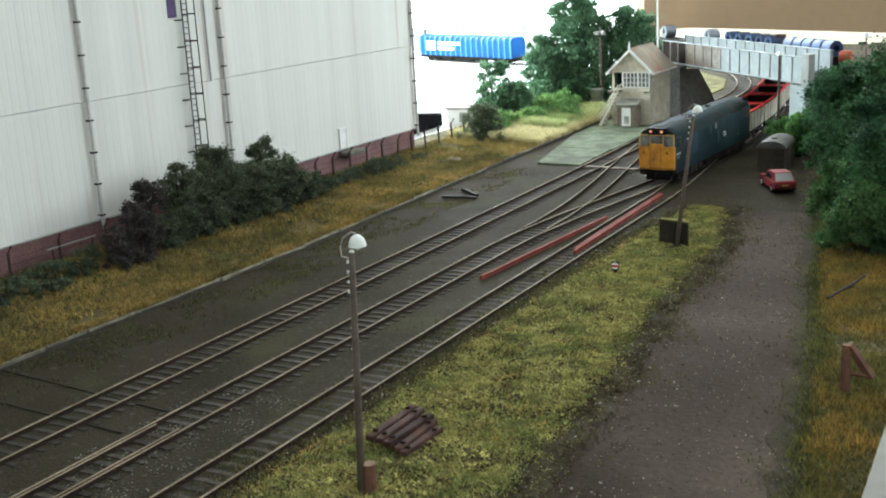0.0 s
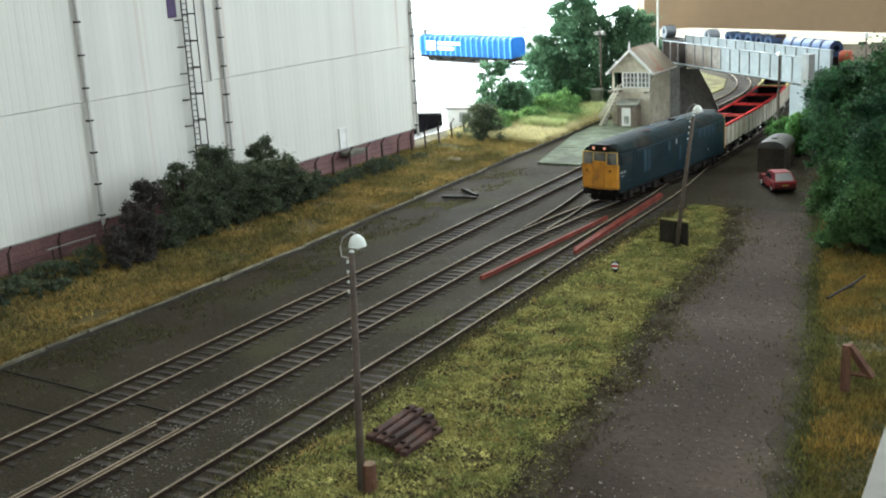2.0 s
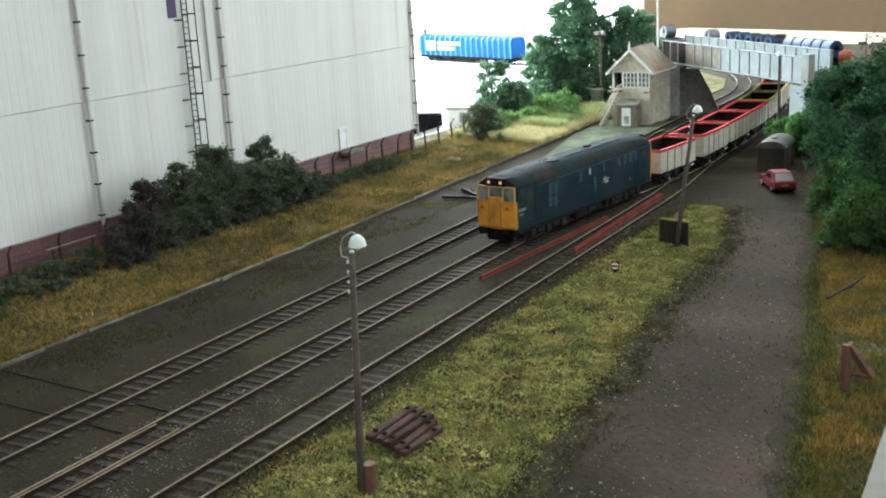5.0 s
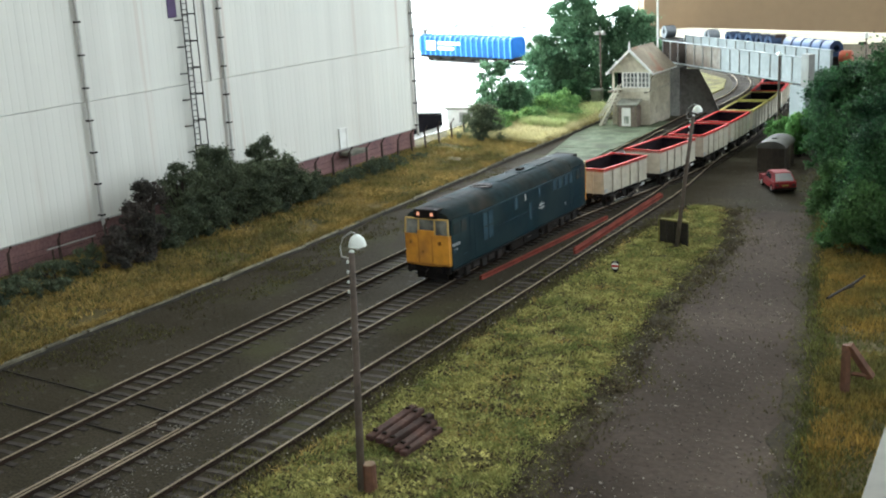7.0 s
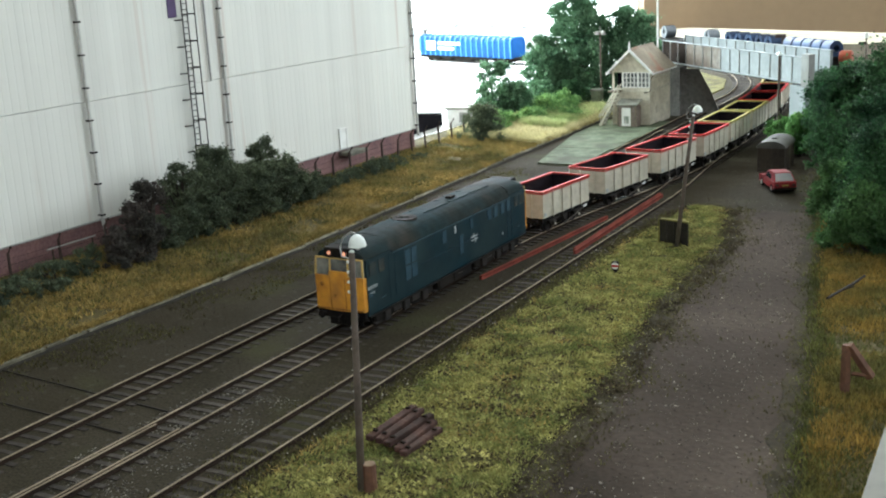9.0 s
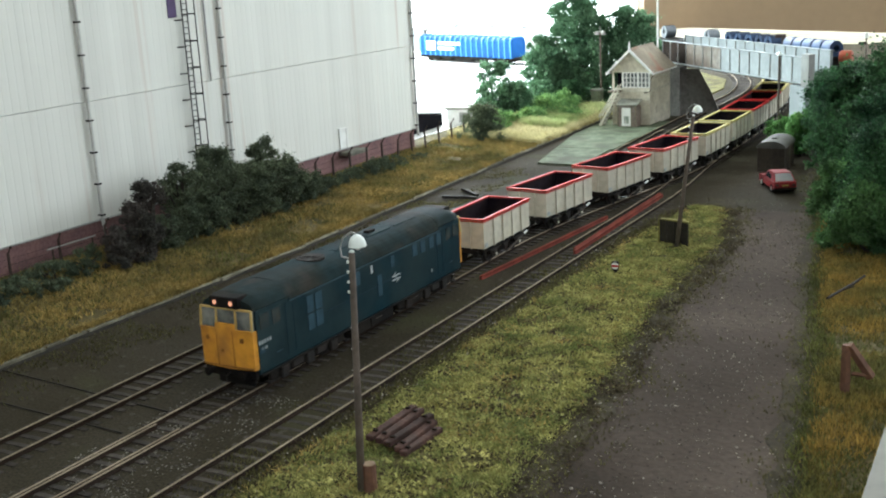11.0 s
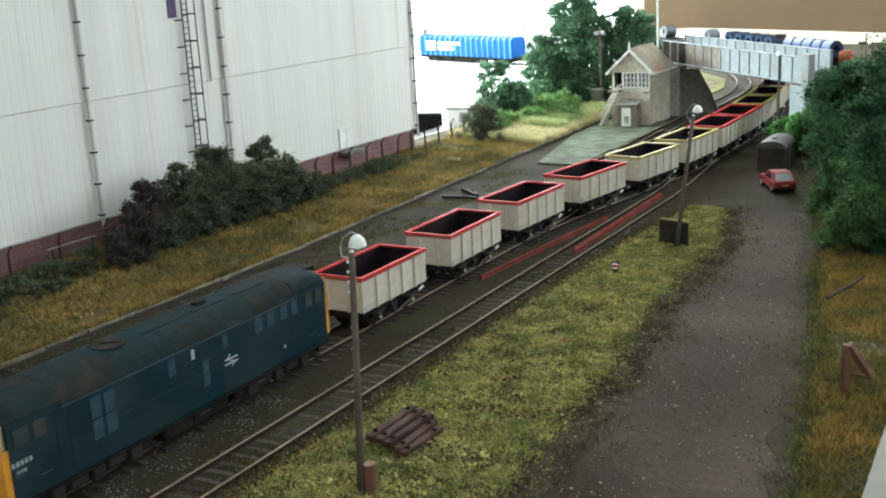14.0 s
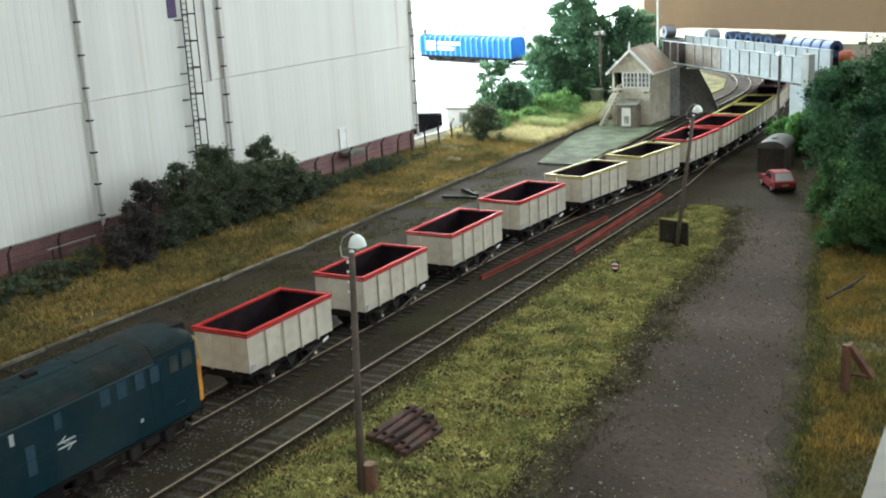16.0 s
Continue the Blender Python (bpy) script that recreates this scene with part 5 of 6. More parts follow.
def car():
    t = thing("hatchback_car", mm(122.6, 873, 0.6, 29) @ Matrix.Diagonal((0.81, 0.83, 0.90, 1.0)), "small red parked car with a dark tailgate window", "car")
    W, L = 10.2, 26.5
    low = [(-L, 3.2), (-L - 0.4, 6), (-L + 0.6, 9.6), (L - 16, 9.8), (L - 1, 8.6), (L, 5.5), (L - 0.4, 3.0)]
    body = part("body", Mesh().prism(low, "x", -W, W), M_CARRED, t, "glossy red bodywork")
    cab = Mesh()
    b0, b1, r0, r1 = -L + 1.5, L - 17, -L + 10, L - 25
    cab.add([(-W + 0.3, b0, 9.6), (W - 0.3, b0, 9.6), (W - 0.3, b1, 9.8), (-W + 0.3, b1, 9.8), (-W + 2.2, r0, 16.4), (W - 2.2, r0, 16.4), (W - 2.2, r1, 16.2), (-W + 2.2, r1, 16.2)],
            [(3, 2, 1, 0), (4, 5, 6, 7), (0, 1, 5, 4), (1, 2, 6, 5), (2, 3, 7, 6), (3, 0, 4, 7)])
    c = part("cabin", cab, M_CARRED, t)
    part("rear_window", Mesh().add([(-W + 1.6, b0 - 0.1 + 0.6, 10.3), (W - 1.6, b0 - 0.1 + 0.6, 10.3), (W - 2.9, r0 - 1.0, 15.8), (-W + 2.9, r0 - 1.0, 15.8),
                                    (-W + 1.6, b0 + 1.4, 10.3), (W - 1.6, b0 + 1.4, 10.3), (W - 2.9, r0, 15.8), (-W + 2.9, r0, 15.8)],
                                   [(0, 1, 2, 3), (7, 6, 5, 4), (0, 4, 5, 1), (1, 5, 6, 2), (2, 6, 7, 3), (3, 7, 4, 0)]), M_CARGLASS, c, "pale reflecting rear window")
    for s in (-1, 1):
        for a0, a1 in ((-10.5, -2.5), (-1.5, 5.6)):
            part("side_window", Mesh().add([(s * (W - 0.45), a0 - 2, 10.6), (s * (W - 0.45), a1, 10.6), (s * (W - 1.95), min(a1, 0.8), 15.4), (s * (W - 1.95), a0, 15.4),
                                            (s * (W - 1.2), a0 - 2, 10.6), (s * (W - 1.2), a1, 10.6), (s * (W - 2.4), min(a1, 0.8), 15.4), (s * (W - 2.4), a0, 15.4)],
                                           [(0, 1, 2, 3), (7, 6, 5, 4), (0, 4, 5, 1), (1, 5, 6, 2), (2, 6, 7, 3), (3, 7, 4, 0)]), M_DARKGLASS, c)
        for y in (-17, 15.5):
            w = part("wheel", Mesh().tube([(s * (W - 1.8), y, 3.4), (s * (W + 0.25), y, 3.4)], 3.6, 16), M_BLACK, t)
            part("hub", Mesh().tube([(s * (W + 0.2), y, 3.4), (s * (W + 0.5), y, 3.4)], 2.1, 12), M_PIPE, w, "pale wheel hub")
        part("tail_light", Mesh().box(s * 7.6 - 1.6, s * 7.6 + 1.6, -L - 0.7, -L + 0.4, 6, 8.2, 0.2), M_RIMDARK, t)
        part("wing_mirror", Mesh().box(min(s * W, s * (W + 1.4)), max(s * W, s * (W + 1.4)), 4.5, 5.6, 10, 11.3, 0.2), M_CARRED, t)
    part("bumper", Mesh().box(-W - 0.2, W + 0.2, -L - 1.2, -L + 0.8, 3.2, 5.0, 0.4), M_BLACK, t)
    part("bumper", Mesh().box(-W - 0.2, W + 0.2, L - 1, L + 0.9, 3.2, 5.0, 0.4), M_BLACK, t)
    part("number_bar", Mesh().box(-2.8, 2.8, -L - 0.7, -L + 0.2, 6.2, 7.4), M_RIMYEL, t)


car()


# ---- bridge ----
def bridge():
    t = thing("girder_bridge", mm(0, 0), "pale grey plate-girder railway bridge over the tracks", "bridge")
    z0, z1 = 60.4, 82.6
    for (xa, ya), (xb, yb), ribs, name in (((-99, 1256.7), (103, 1053), 15, "near_girder"), ((-96, 1329), (113, 1122), 15, "far_girder")):
        L = math.hypot(xb - xa, yb - ya)
        g = part(name, Mesh().box(0, L, 0.3, 0.9, z0, z1), M_GIRDER, t, "pale grey stained plate girder")
        for k in range(ribs):
            a, b = 0.8 + (L - 1.6) * k / ribs, 0.8 + (L - 1.6) * (k + 1) / ribs
            # Left panels: stains, plus tree shade painted into the first three.
            part("web_panel", Mesh().box(a, b, -0.6, 0.3, z0, z1), (M_SHADEGIRDER if k < 3 else M_RUSTYGIRDER) if name == "near_girder" and k < 7 else M_GIRDER, g, "rust-stained web panel, the left three darkened for shade" if name == "near_girder" and k < 7 else "")
        g.matrix_basis = mm(xa, ya, 0, math.degrees(math.atan2(yb - ya, xb - xa)))
        part("top_flange", Mesh().box(-1, L + 1, -1.9, 1.9, z1, z1 + 0.8, 0.2), M_GIRDER, g)
        part("bottom_flange", Mesh().box(-1, L + 1, -3, 3, z0 - 1.4, z0, 0.3), M_GIRDER, g)
        for k in range(ribs + 1):
            x = 0.8 + (L - 1.6) * k / ribs
            part("stiffener", Mesh().box(x - 0.35, x + 0.35, -1.5, -0.6, z0, z1), M_RIBGREY, g)
    part("deck", Mesh().prism([(-72, 1231), (103, 1055), (165, 1130), (-90, 1390), (-190, 1390)], "z", 57.6, 60.6), M_DARK, t)
    # pier beside the track on the right, wing wall on the left
    part("pier", Mesh().prism([(88, 1062), (106, 1044), (132, 1100), (112, 1122)], "z", -1, 57.5), M_GIRDER, t, "pale bridge pier")
    part("pilaster", Mesh().prism([(101, 1047), (109, 1039), (113, 1046), (105, 1054)], "z", 57.5, 87), M_RIBGREY, t)
    part("wing_wall", Mesh().prism([(1236, -1), (1262, -1), (1262, 54), (1236, 54)], "x", -92, -73), M_WINGDARK, t)
    w = part("wing_wall", Mesh().add([(-74, 1240, -1), (-34, 1262, -1), (-42, 1252, 26), (-54, 1246, 51.5), (-76, 1240, 51.5),
                                      (-74, 1250, -1), (-36, 1272, -1), (-46, 1262, 26), (-58, 1256, 51.5), (-76, 1250, 51.5)],
                                     [(0, 1, 2, 3, 4), (9, 8, 7, 6, 5), (0, 5, 6, 1), (1, 6, 7, 2), (2, 7, 8, 3), (3, 8, 9, 4), (4, 9, 5, 0)]), M_WINGDARK, t, "dark grey sloping wing wall")
    return t


bridge()


def coil_wagon(s0, s1, coils, label, along=False, steel=M_COIL, finish="dark blue-grey steel coil"):
    """A flat wagon on the bridge deck carrying steel coils; placed along the bridge between two stations."""
    ax, ay, bx, by = -80, 1345, 129, 1138
    L = math.hypot(bx - ax, by - ay)
    t = thing("coil_wagon", mm(ax, ay, 60.8, math.degrees(math.atan2(by - ay, bx - ax))), label, "wagon", "coil wagons on the bridge")
    part("bed", Mesh().box(s0, s1, -13, 13, 10, 13, 0.4), M_BLACK, t)
    for s in (s0 + 8, s1 - 8):
        part("bogie", Mesh().box(s - 7, s + 7, -9, 9, 2, 10, 0.8), M_BLACK, t)
        for y in (-8, 8):
            for d in (-4.5, 4.5):
                part("wheel", Mesh().tube([(s + d, y - 1, 4.5), (s + d, y + 1, 4.5)], 4.5, 12), M_DARK, t)
    for c in coils:
        r = 7.6
        ring, n = [], 22
        V, F = [], []
        prof = [(-7, r), (7, r), (7, r * 0.42), (-7, r * 0.42)]
        for a, rr in prof:
            if along:
                V += [(c + a, rr * 1.05 * math.cos(k * math.tau / n), 12.5 + r * 1.05 + rr * 1.05 * math.sin(k * math.tau / n)) for k in range(n)]
            else:
                V += [(c + rr * math.cos(k * math.tau / n), a, 13 + r + rr * math.sin(k * math.tau / n)) for k in range(n)]
        for i in range(4):
            j = (i + 1) % 4
            F += [(i * n + k, i * n + (k + 1) % n, j * n + (k + 1) % n, j * n + k) for k in range(n)]
        co = part("steel_coil", Mesh().add(V, F), steel, t, finish)
        if along:
            continue
        part("band", Mesh().tube([(c, -7.2, 13 + r + r * 0.44), (c, -7.2, 13 + 2 * r), (c, 0, 13 + 2 * r + 0.2), (c, 7.2, 13 + 2 * r)], 0.4, 4), M_DARK, co)
    return t


coil_wagon(-110, 40, (-88, 22), "dark flat wagon loaded with two grey steel coils", steel=M_COILGREY, finish="pale grey steel coil")
coil_wagon(56, 168, (72, 94, 116, 137, 156), "dark flat wagon loaded with steel coils")
coil_wagon(184, 270, (193, 210, 227, 244, 261), "dark flat wagon loaded with steel coils", True)
stn = thing("rusty_stanchion", mm(44, 1224, 60), "rusty brown bracket frame between coil wagons", "bracket")
part("post", Mesh().box(-2, 2, -2, 2, 0, 30, 0.3), M_RUSTPOST, stn)
part("arm", Mesh().box(-9, 2, -1.5, 1.5, 27, 31, 0.4).box(-4, 6, -2, 2, 14, 18, 0.4), M_RUSTPOST, stn)

mast = thing("white_mast", mm(-104, 1252), "thin white signal mast behind the signal box", "mast")
part("pole", Mesh().tube([(0, 0, -1), (0, 0, 190)], [1.3, 1.0], 8), M_WHITE, mast)
part("base", Mesh().box(-3, 3, -3, 3, -1, 4, 0.4), M_CONC, mast)
drum = thing("red_drum", mm(124, 1133, 60), "weathered orange-red drum at the bridge end", "drum")
part("shell", Mesh().tube([(-6, 0, 15), (-5, 0, 15), (5, 0, 15), (6, 0, 15)], [5.5, 7, 7, 5.5], 18), M_DRUM, drum)
part("cradle", Mesh().box(-5, 5, -5, 5, 0.4, 9, 0.4), M_BLACK, drum)

sg = thing("far_signal", mm(139, 1150, 0), "white-topped signal post beyond the trees", "signal")
part("post", Mesh().tube([(0, 0, -1), (0, 0, 92)], [1.2, 0.9], 8), M_POST, sg)
part("lamp", Mesh().box(-2, 2, -2, 2, 92, 97, 0.5), M_WHITE, sg)
part("arm", Mesh().box(-7, 1, -0.8, 0.8, 86, 88.5, 0.2), M_DARK, sg)

# ---- far shelf stock, hut and recess on the white board ----
bw = thing("hooded_wagon", mm(-650, 1815, 1.6, -21) @ Matrix.Scale(0.93, 4), "bright blue ribbed steel hooded bogie wagon", "wagon")
L = 137
prof = [(-17, 12), (17, 12), (17.5, 41), (15.5, 46.5), (9, 49.5), (-9, 49.5), (-15.5, 46.5), (-17.5, 41)]
hood = part("hood", Mesh().prism([(a, b) for a, b in prof], "x", -L, L), M_SHINYBLUE, bw, "bright blue sliding hood")
for k in range(18):
    x = -L + 4 + (2 * L - 8) * k / 17
    # Rib highlights are painted as a paler blue.
    part("hood_rib", Mesh().prism([(a * 1.07, 12 + (b - 12) * 1.06) for a, b in prof], "x", x - 1.4, x + 1.4), M_LITHOODRIB, hood)
part("underframe", Mesh().box(-L, L, -15, 15, 7, 12), M_BLACK, bw)
for x0, x1 in ((-70, -44), (-30, 20), (34, 62)):
    part("underframe_box", Mesh().box(x0, x1, -14, 14, 3.5, 8, 0.5), M_DARK, bw)
for x in (-100, 100):
    part("bogie", Mesh().box(x - 18, x + 18, -12, 12, 3, 8, 0.5), M_DARK, bw)
    for d in (-11, 11):
        part("wheel", Mesh().tube([(x + d, -11, 6), (x + d, -8, 6)], 6, 14), M_DARK, bw)
for x0, x1, z0, z1 in ((-112, -84, 22, 40), (-76, -8, 33, 39), (-76, -28, 23, 29)):
    part("lettering_bar", Mesh().box(x0, x1, -19.6, -18.2, z0, z1), M_WHITE, hood, "plain white marking")
part("buffer_beam", Mesh().box(L, L + 3, -13, 13, 7, 14, 0.4), M_DARK, bw)
for y in (-9, 9):
    part("buffer", Mesh().tube([(L + 3, y, 11), (L + 11, y, 11)], 3, 10), M_DARK, bw)
part("white_spot", Mesh().box(66, 78, -13.5, -12.4, 4, 13), M_WHITE, bw)
ft = thing("far_track", mm(-655, 1815, 1.4, -21), "length of bare track on the white board", "railway track", kind="structure")
for y in (-8.7, 8.7):
    part("rail", Mesh().box(-300, 260, y - 0.6, y + 0.6, -0.2, 1.5), M_RUST, ft)
wv = thing("white_van_wagon", mm(-690, 1905, 1.6, -21), "pale white bogie van beyond the blue wagon", "wagon")
part("body", Mesh().prism([(-17, 8), (17, 8), (17, 50), (12, 57), (-12, 57), (-17, 50)], "x", -120, 170), M_WHITE, wv)
for x in (-40, 60, 150):
    part("roof_vent", Mesh().dome((x, -6, 56), 12, 8, 6, 12, 4), M_RIBGREY, wv)
gv = thing("grey_van_wagon", mm(-866, 1972, 1.6, -21), "grey bogie wagon with a dark end, on the far track", "wagon")
part("body", Mesh().box(-60, 58, -17, 17, 8, 50, 1.5), M_GIRDER, gv)
part("end_frame", Mesh().box(44, 60, -17.6, 17.6, 12, 48, 0.6), M_RIBGREY, gv)
part("roof", Mesh().box(-62, 72, -18, 18, 50, 54, 1.0), M_PIPE, gv)

hu = thing("concrete_hut", mm(-298, 1108, 1.6, 14), "small pale flat-roofed hut behind the bushes", "hut")
part("wall", Mesh().box(-2, 46, -10, 16, -1, 20.5, 0.3), M_WHITE, hu)
part("roof", Mesh().box(-5, 49, -12, 18, 20.5, 22.5, 0.4), M_CONC, hu, "pale concrete roof slab")
part("window", Mesh().box(12, 40, -10.5, -10, 6, 17), M_PIPE, hu)

rs = thing("loading_dock", mm(-303, 1000, 1.6, 2), "white loading dock, its open front painted dark", "dock")
part("shell", Mesh().prism([(-8, -1), (104, -1), (104, 17), (-8, 32)], "x", -60, -1), M_WHITE, rs)
# No recess: the opening's shade is a near-black panel.
part("opening", Mesh().prism([(-6, 1.6), (102, 1.6), (102, 15.5), (-6, 30)], "x", -3, 0), M_BOXDARK, rs, "near-black panel painted as a shaded opening")

# pale corner of the layout's facia close to the camera
fc = thing("facia_panel", mm(0, 0), "pale grey edge panel of the layout facia", "panel")
part("panel", Mesh().add([(275, 290, -2), (274, 412, -2), (340, 412, -2), (340, 290, -2), (276.5, 290, 14), (272.5, 406, 14), (340, 406, 15), (340, 290, 15)],
                         [(3, 2, 1, 0), (4, 5, 6, 7), (0, 1, 5, 4), (1, 2, 6, 5), (2, 3, 7, 6), (3, 0, 4, 7)]), M_FACIA, fc)


# ---- grass and bushes ----
def blades(name, places, height, spread, material, label, seed, width=0.7, tuft=5, lean=0.5):
    """Static grass: tufts of narrow bent blades at (x, y, z) places, joined as one stuff object."""
    r = np.random.default_rng(seed)
    P = np.repeat(np.asarray(places, float), tuft, axis=0)
    n = len(P)
    P[:, :2] += r.normal(0, spread, (n, 2))
    a = r.uniform(0, math.tau, n)
    h = height * r.uniform(0.45, 1.2, n)
    tip = P + np.stack([np.cos(a) * h * lean * r.uniform(0.2, 1.5, n), np.sin(a) * h * lean * r.uniform(0.2, 1.5, n), h], 1)
    b = a + math.pi / 2 + r.normal(0, 0.5, n)
    side = np.stack([np.cos(b), np.sin(b), np.zeros(n)], 1) * (width * r.uniform(0.6, 1.3, n) / 2)[:, None]
    V = np.stack([P - side - [0, 0, 0.4], P + side - [0, 0, 0.4], tip], 1).reshape(-1, 3) * MM
    me = bpy.data.meshes.new(name)
    me.from_pydata(V.tolist(), [], np.arange(3 * n).reshape(-1, 3).tolist())
    me.materials.append(material)
    return tagged(new(name, me), label, "grass", kind="stuff")


def scatter(n, y0, y1, xl, xr, zf, seed, patch=0.03, cut=-0.25, gap=0):
    """Random places in a strip, thinned where a slow noise is low."""
    r, out = random.Random(seed), []
    while len(out) < n:
        y = r.uniform(y0, y1)
        x = r.uniform(xl(y), xr(y))
        v = noise.noise((x * patch, y * patch, seed)) + 0.35 * noise.noise((x * patch * 4, y * patch * 4, seed))
        if v > cut + r.uniform(-0.25, 0.25):
            out.append((x, y, zf(x, y)))
    return out


def vl(y):
    return lerp(y, (150, 66), (450, 67), (700, 72), (800, 82))


blades("verge_grass", scatter(13000, 240, 790, lambda y: vl(y) + 3, lambda y: road_l(y) - 1, verge_z, 31, 0.07, 0.0), 0.95, 2.0, M_GRASS, "short mossy yellow-green static grass on the verge", 1, 1.0, 5, 2.0)
blades("verge_tufts", scatter(5000, 240, 790, lambda y: vl(y) + 2, lambda y: road_l(y) - 4, verge_z, 30, 0.09, 0.12), 1.7, 1.5, M_GRASS, "taller yellow-green tufts in the verge", 10, 1.0, 6, 1.5)
blades("verge_moss", scatter(2600, 240, 790, vl, road_l, verge_z, 32, 0.05, 0.1), 1.3, 1.4, M_STRAW, "straw coloured tufts in the verge", 2, 0.9, 5, 1.8)
blades("bank_grass", scatter(12000, 330, 1240, lambda y: wall_x(y) + 4, lambda y: kerb_x(y) - 2.5, bank_z, 33, 0.03, -0.25), 2.9, 2.2, M_STRAW, "long dry straw grass on the bank", 3, 0.7, 7, 1.3)
blades("bank_green", scatter(6500, 330, 1240, lambda y: wall_x(y) + 4, lambda y: kerb_x(y) - 3, bank_z, 34, 0.03, -0.05), 2.4, 2.0, M_RBGREEN, "green weeds among the dry bank grass", 4, 0.8)
blades("right_bank_grass", scatter(11000, 340, 960, lambda y: road_r(y) + 4, lambda y: road_r(y) + 70, right_z, 35, 0.02, -0.1), 2.8, 2.2, M_RBSTRAW, "long dry orange grass on the bank by the road", 5, 0.7, 7, 0.9)
blades("right_bank_green", scatter(6000, 340, 960, lambda y: road_r(y) - 3, lambda y: road_r(y) + 70, right_z, 36, 0.03, -0.3), 2.2, 2.2, M_RBGREEN, "green grass on the bank by the road", 6, 0.7, 7, 0.9)
# Pale straw, its colour lifted where strong light reaches the bank.
blades("bleached_grass", scatter(11000, 1010, 1240, lambda y: -245, lambda y: kerb_x(y) - 2.5, bank_z, 39, 0.03, -0.3), 5.2, 2.2, M_LITSTRAW, "pale straw grass on the bank, strong light put into its colour", 9, 0.8, 7, 0.9)
blades("tall_grass", scatter(4200, 1085, 1235, lambda y: -222, lambda y: kerb_x(y) - 14, bank_z, 40, 0.04, -0.05), 10.0, 2.6, M_TALLGRASS, "tall pale green grass clumps on the sunlit bank", 17, 0.8, 9, 0.7)
blades("kerb_weeds", scatter(1600, 260, 900, lambda y: kerb_x(y) + 3, lambda y: kerb_x(y) + 45, lambda x, y: 0.2, 37, 0.03, 0.05), 1.5, 1.8, M_GRASSD, "sparse dull weeds on the ash beside the kerb", 7, 0.7, 4)
blades("siding_weeds", scatter(900, 250, 700, lambda y: 36, lambda y: 66, lambda x, y: 0.3, 38, 0.05, 0.1), 1.4, 1.4, M_GRASSD, "sparse weeds between siding sleepers", 8, 0.7, 4)


def fringe(n, y0, y1, edge, width, seed):
    """Places spread loosely to both sides of an edge."""
    r = random.Random(seed)
    out = []
    for k in range(n):
        y = r.uniform(y0, y1)
        out.append((edge(y) + r.gauss(0, width) + noise.noise((y * 0.03, seed, 0)) * min(8, width * 1.2), y, 0.8))
    return out


blades("road_fringe", fringe(3600, 260, 800, road_l, 11.0, 51), 0.9, 2.2, M_GRASSD, "thin grass fraying onto the road edge", 21, 0.8, 4, 1.1)
blades("green_fringe", fringe(2600, 250, 790, lambda y: road_l(y) - 8, 6.0, 54), 0.9, 2.0, M_GRASS, "green tufts thinning out towards the road", 24, 0.9, 5, 1.8)
blades("kerb_fringe", [(x, y, 3.2) for x, y, z in fringe(3600, 260, 1190, lambda y: kerb_x(y) - 4.5, 1.6, 55)], 2.4, 1.2, M_STRAW, "dry grass hanging over the kerb", 25, 0.7, 5, 1.0)
blades("far_fringe", fringe(2600, 330, 960, lambda y: road_r(y) + 4, 8.0, 52), 1.2, 2.2, M_GRASSD, "thin grass fraying onto the far road edge", 22, 0.8, 4, 1.1)
blades("siding_fringe", fringe(2600, 250, 780, vl, 5.0, 53), 1.3, 1.9, M_GRASSD, "thin grass fraying onto the ballast", 23, 0.8, 4, 1.1)


def chips(name, places, size, material, label, seed):
    """Loose stones, each a small uneven lump."""
    r = np.random.default_rng(seed)
    P = np.asarray(places, float)
    n = len(P)
    base = np.array([(1, 0, 0), (0, 1, 0), (-1, 0, 0), (0, -1, 0), (0, 0, 0.8), (0, 0, -0.6)])
    S = size * r.uniform(0.4, 1.4, (n, 1, 1)) * r.uniform(0.7, 1.3, (n, 6, 3))
    a = r.uniform(0, math.tau, n)
    R = np.zeros((n, 3, 3))
    R[:, 0, 0], R[:, 0, 1], R[:, 1, 0], R[:, 1, 1], R[:, 2, 2] = np.cos(a), -np.sin(a), np.sin(a), np.cos(a), 1
    V = (np.einsum("nij,nkj->nki", R, base[None] * S) + P[:, None]).reshape(-1, 3) * MM
    f = np.array([(0, 1, 4), (1, 2, 4), (2, 3, 4), (3, 0, 4), (1, 0, 5), (2, 1, 5), (3, 2, 5), (0, 3, 5)])
    F = (np.arange(n)[:, None, None] * 6 + f).reshape(-1, 3)
    me = bpy.data.meshes.new(name)
    me.from_pydata(V.tolist(), [], F.tolist())
    me.materials.append(material)
    return tagged(new(name, me), label, "stones", kind="stuff")


M_CRUMB = mat("green_foam_crumb", (0.42, 0.385, 0.135), (0.16, 0.18, 0.06), 0.95, grain=260, patch=38, amount=0.4, island=0.55, spec=0.05)
M_LITTER = mat("brown_litter_crumb", (0.085, 0.066, 0.038), (0.055, 0.044, 0.028), 0.95, grain=300, patch=60, amount=0.3, island=0.5, spec=0.05)
chips("verge_turf", scatter(19000, 240, 790, lambda y: vl(y) + 3, lambda y: road_l(y) - 5, verge_z, 131, 0.06, -0.08), 0.88, M_CRUMB, "crumbly yellow-green ground foam on the verge", 31)
chips("verge_litter", scatter(11000, 240, 790, lambda y: vl(y) - 8, lambda y: road_l(y) + 14, lambda x, y: 0.6 + verge_z(x, y) * 0.6, 132, 0.07, 0.05), 0.7, M_LITTER, "brown earth crumbs among the verge grass", 32)
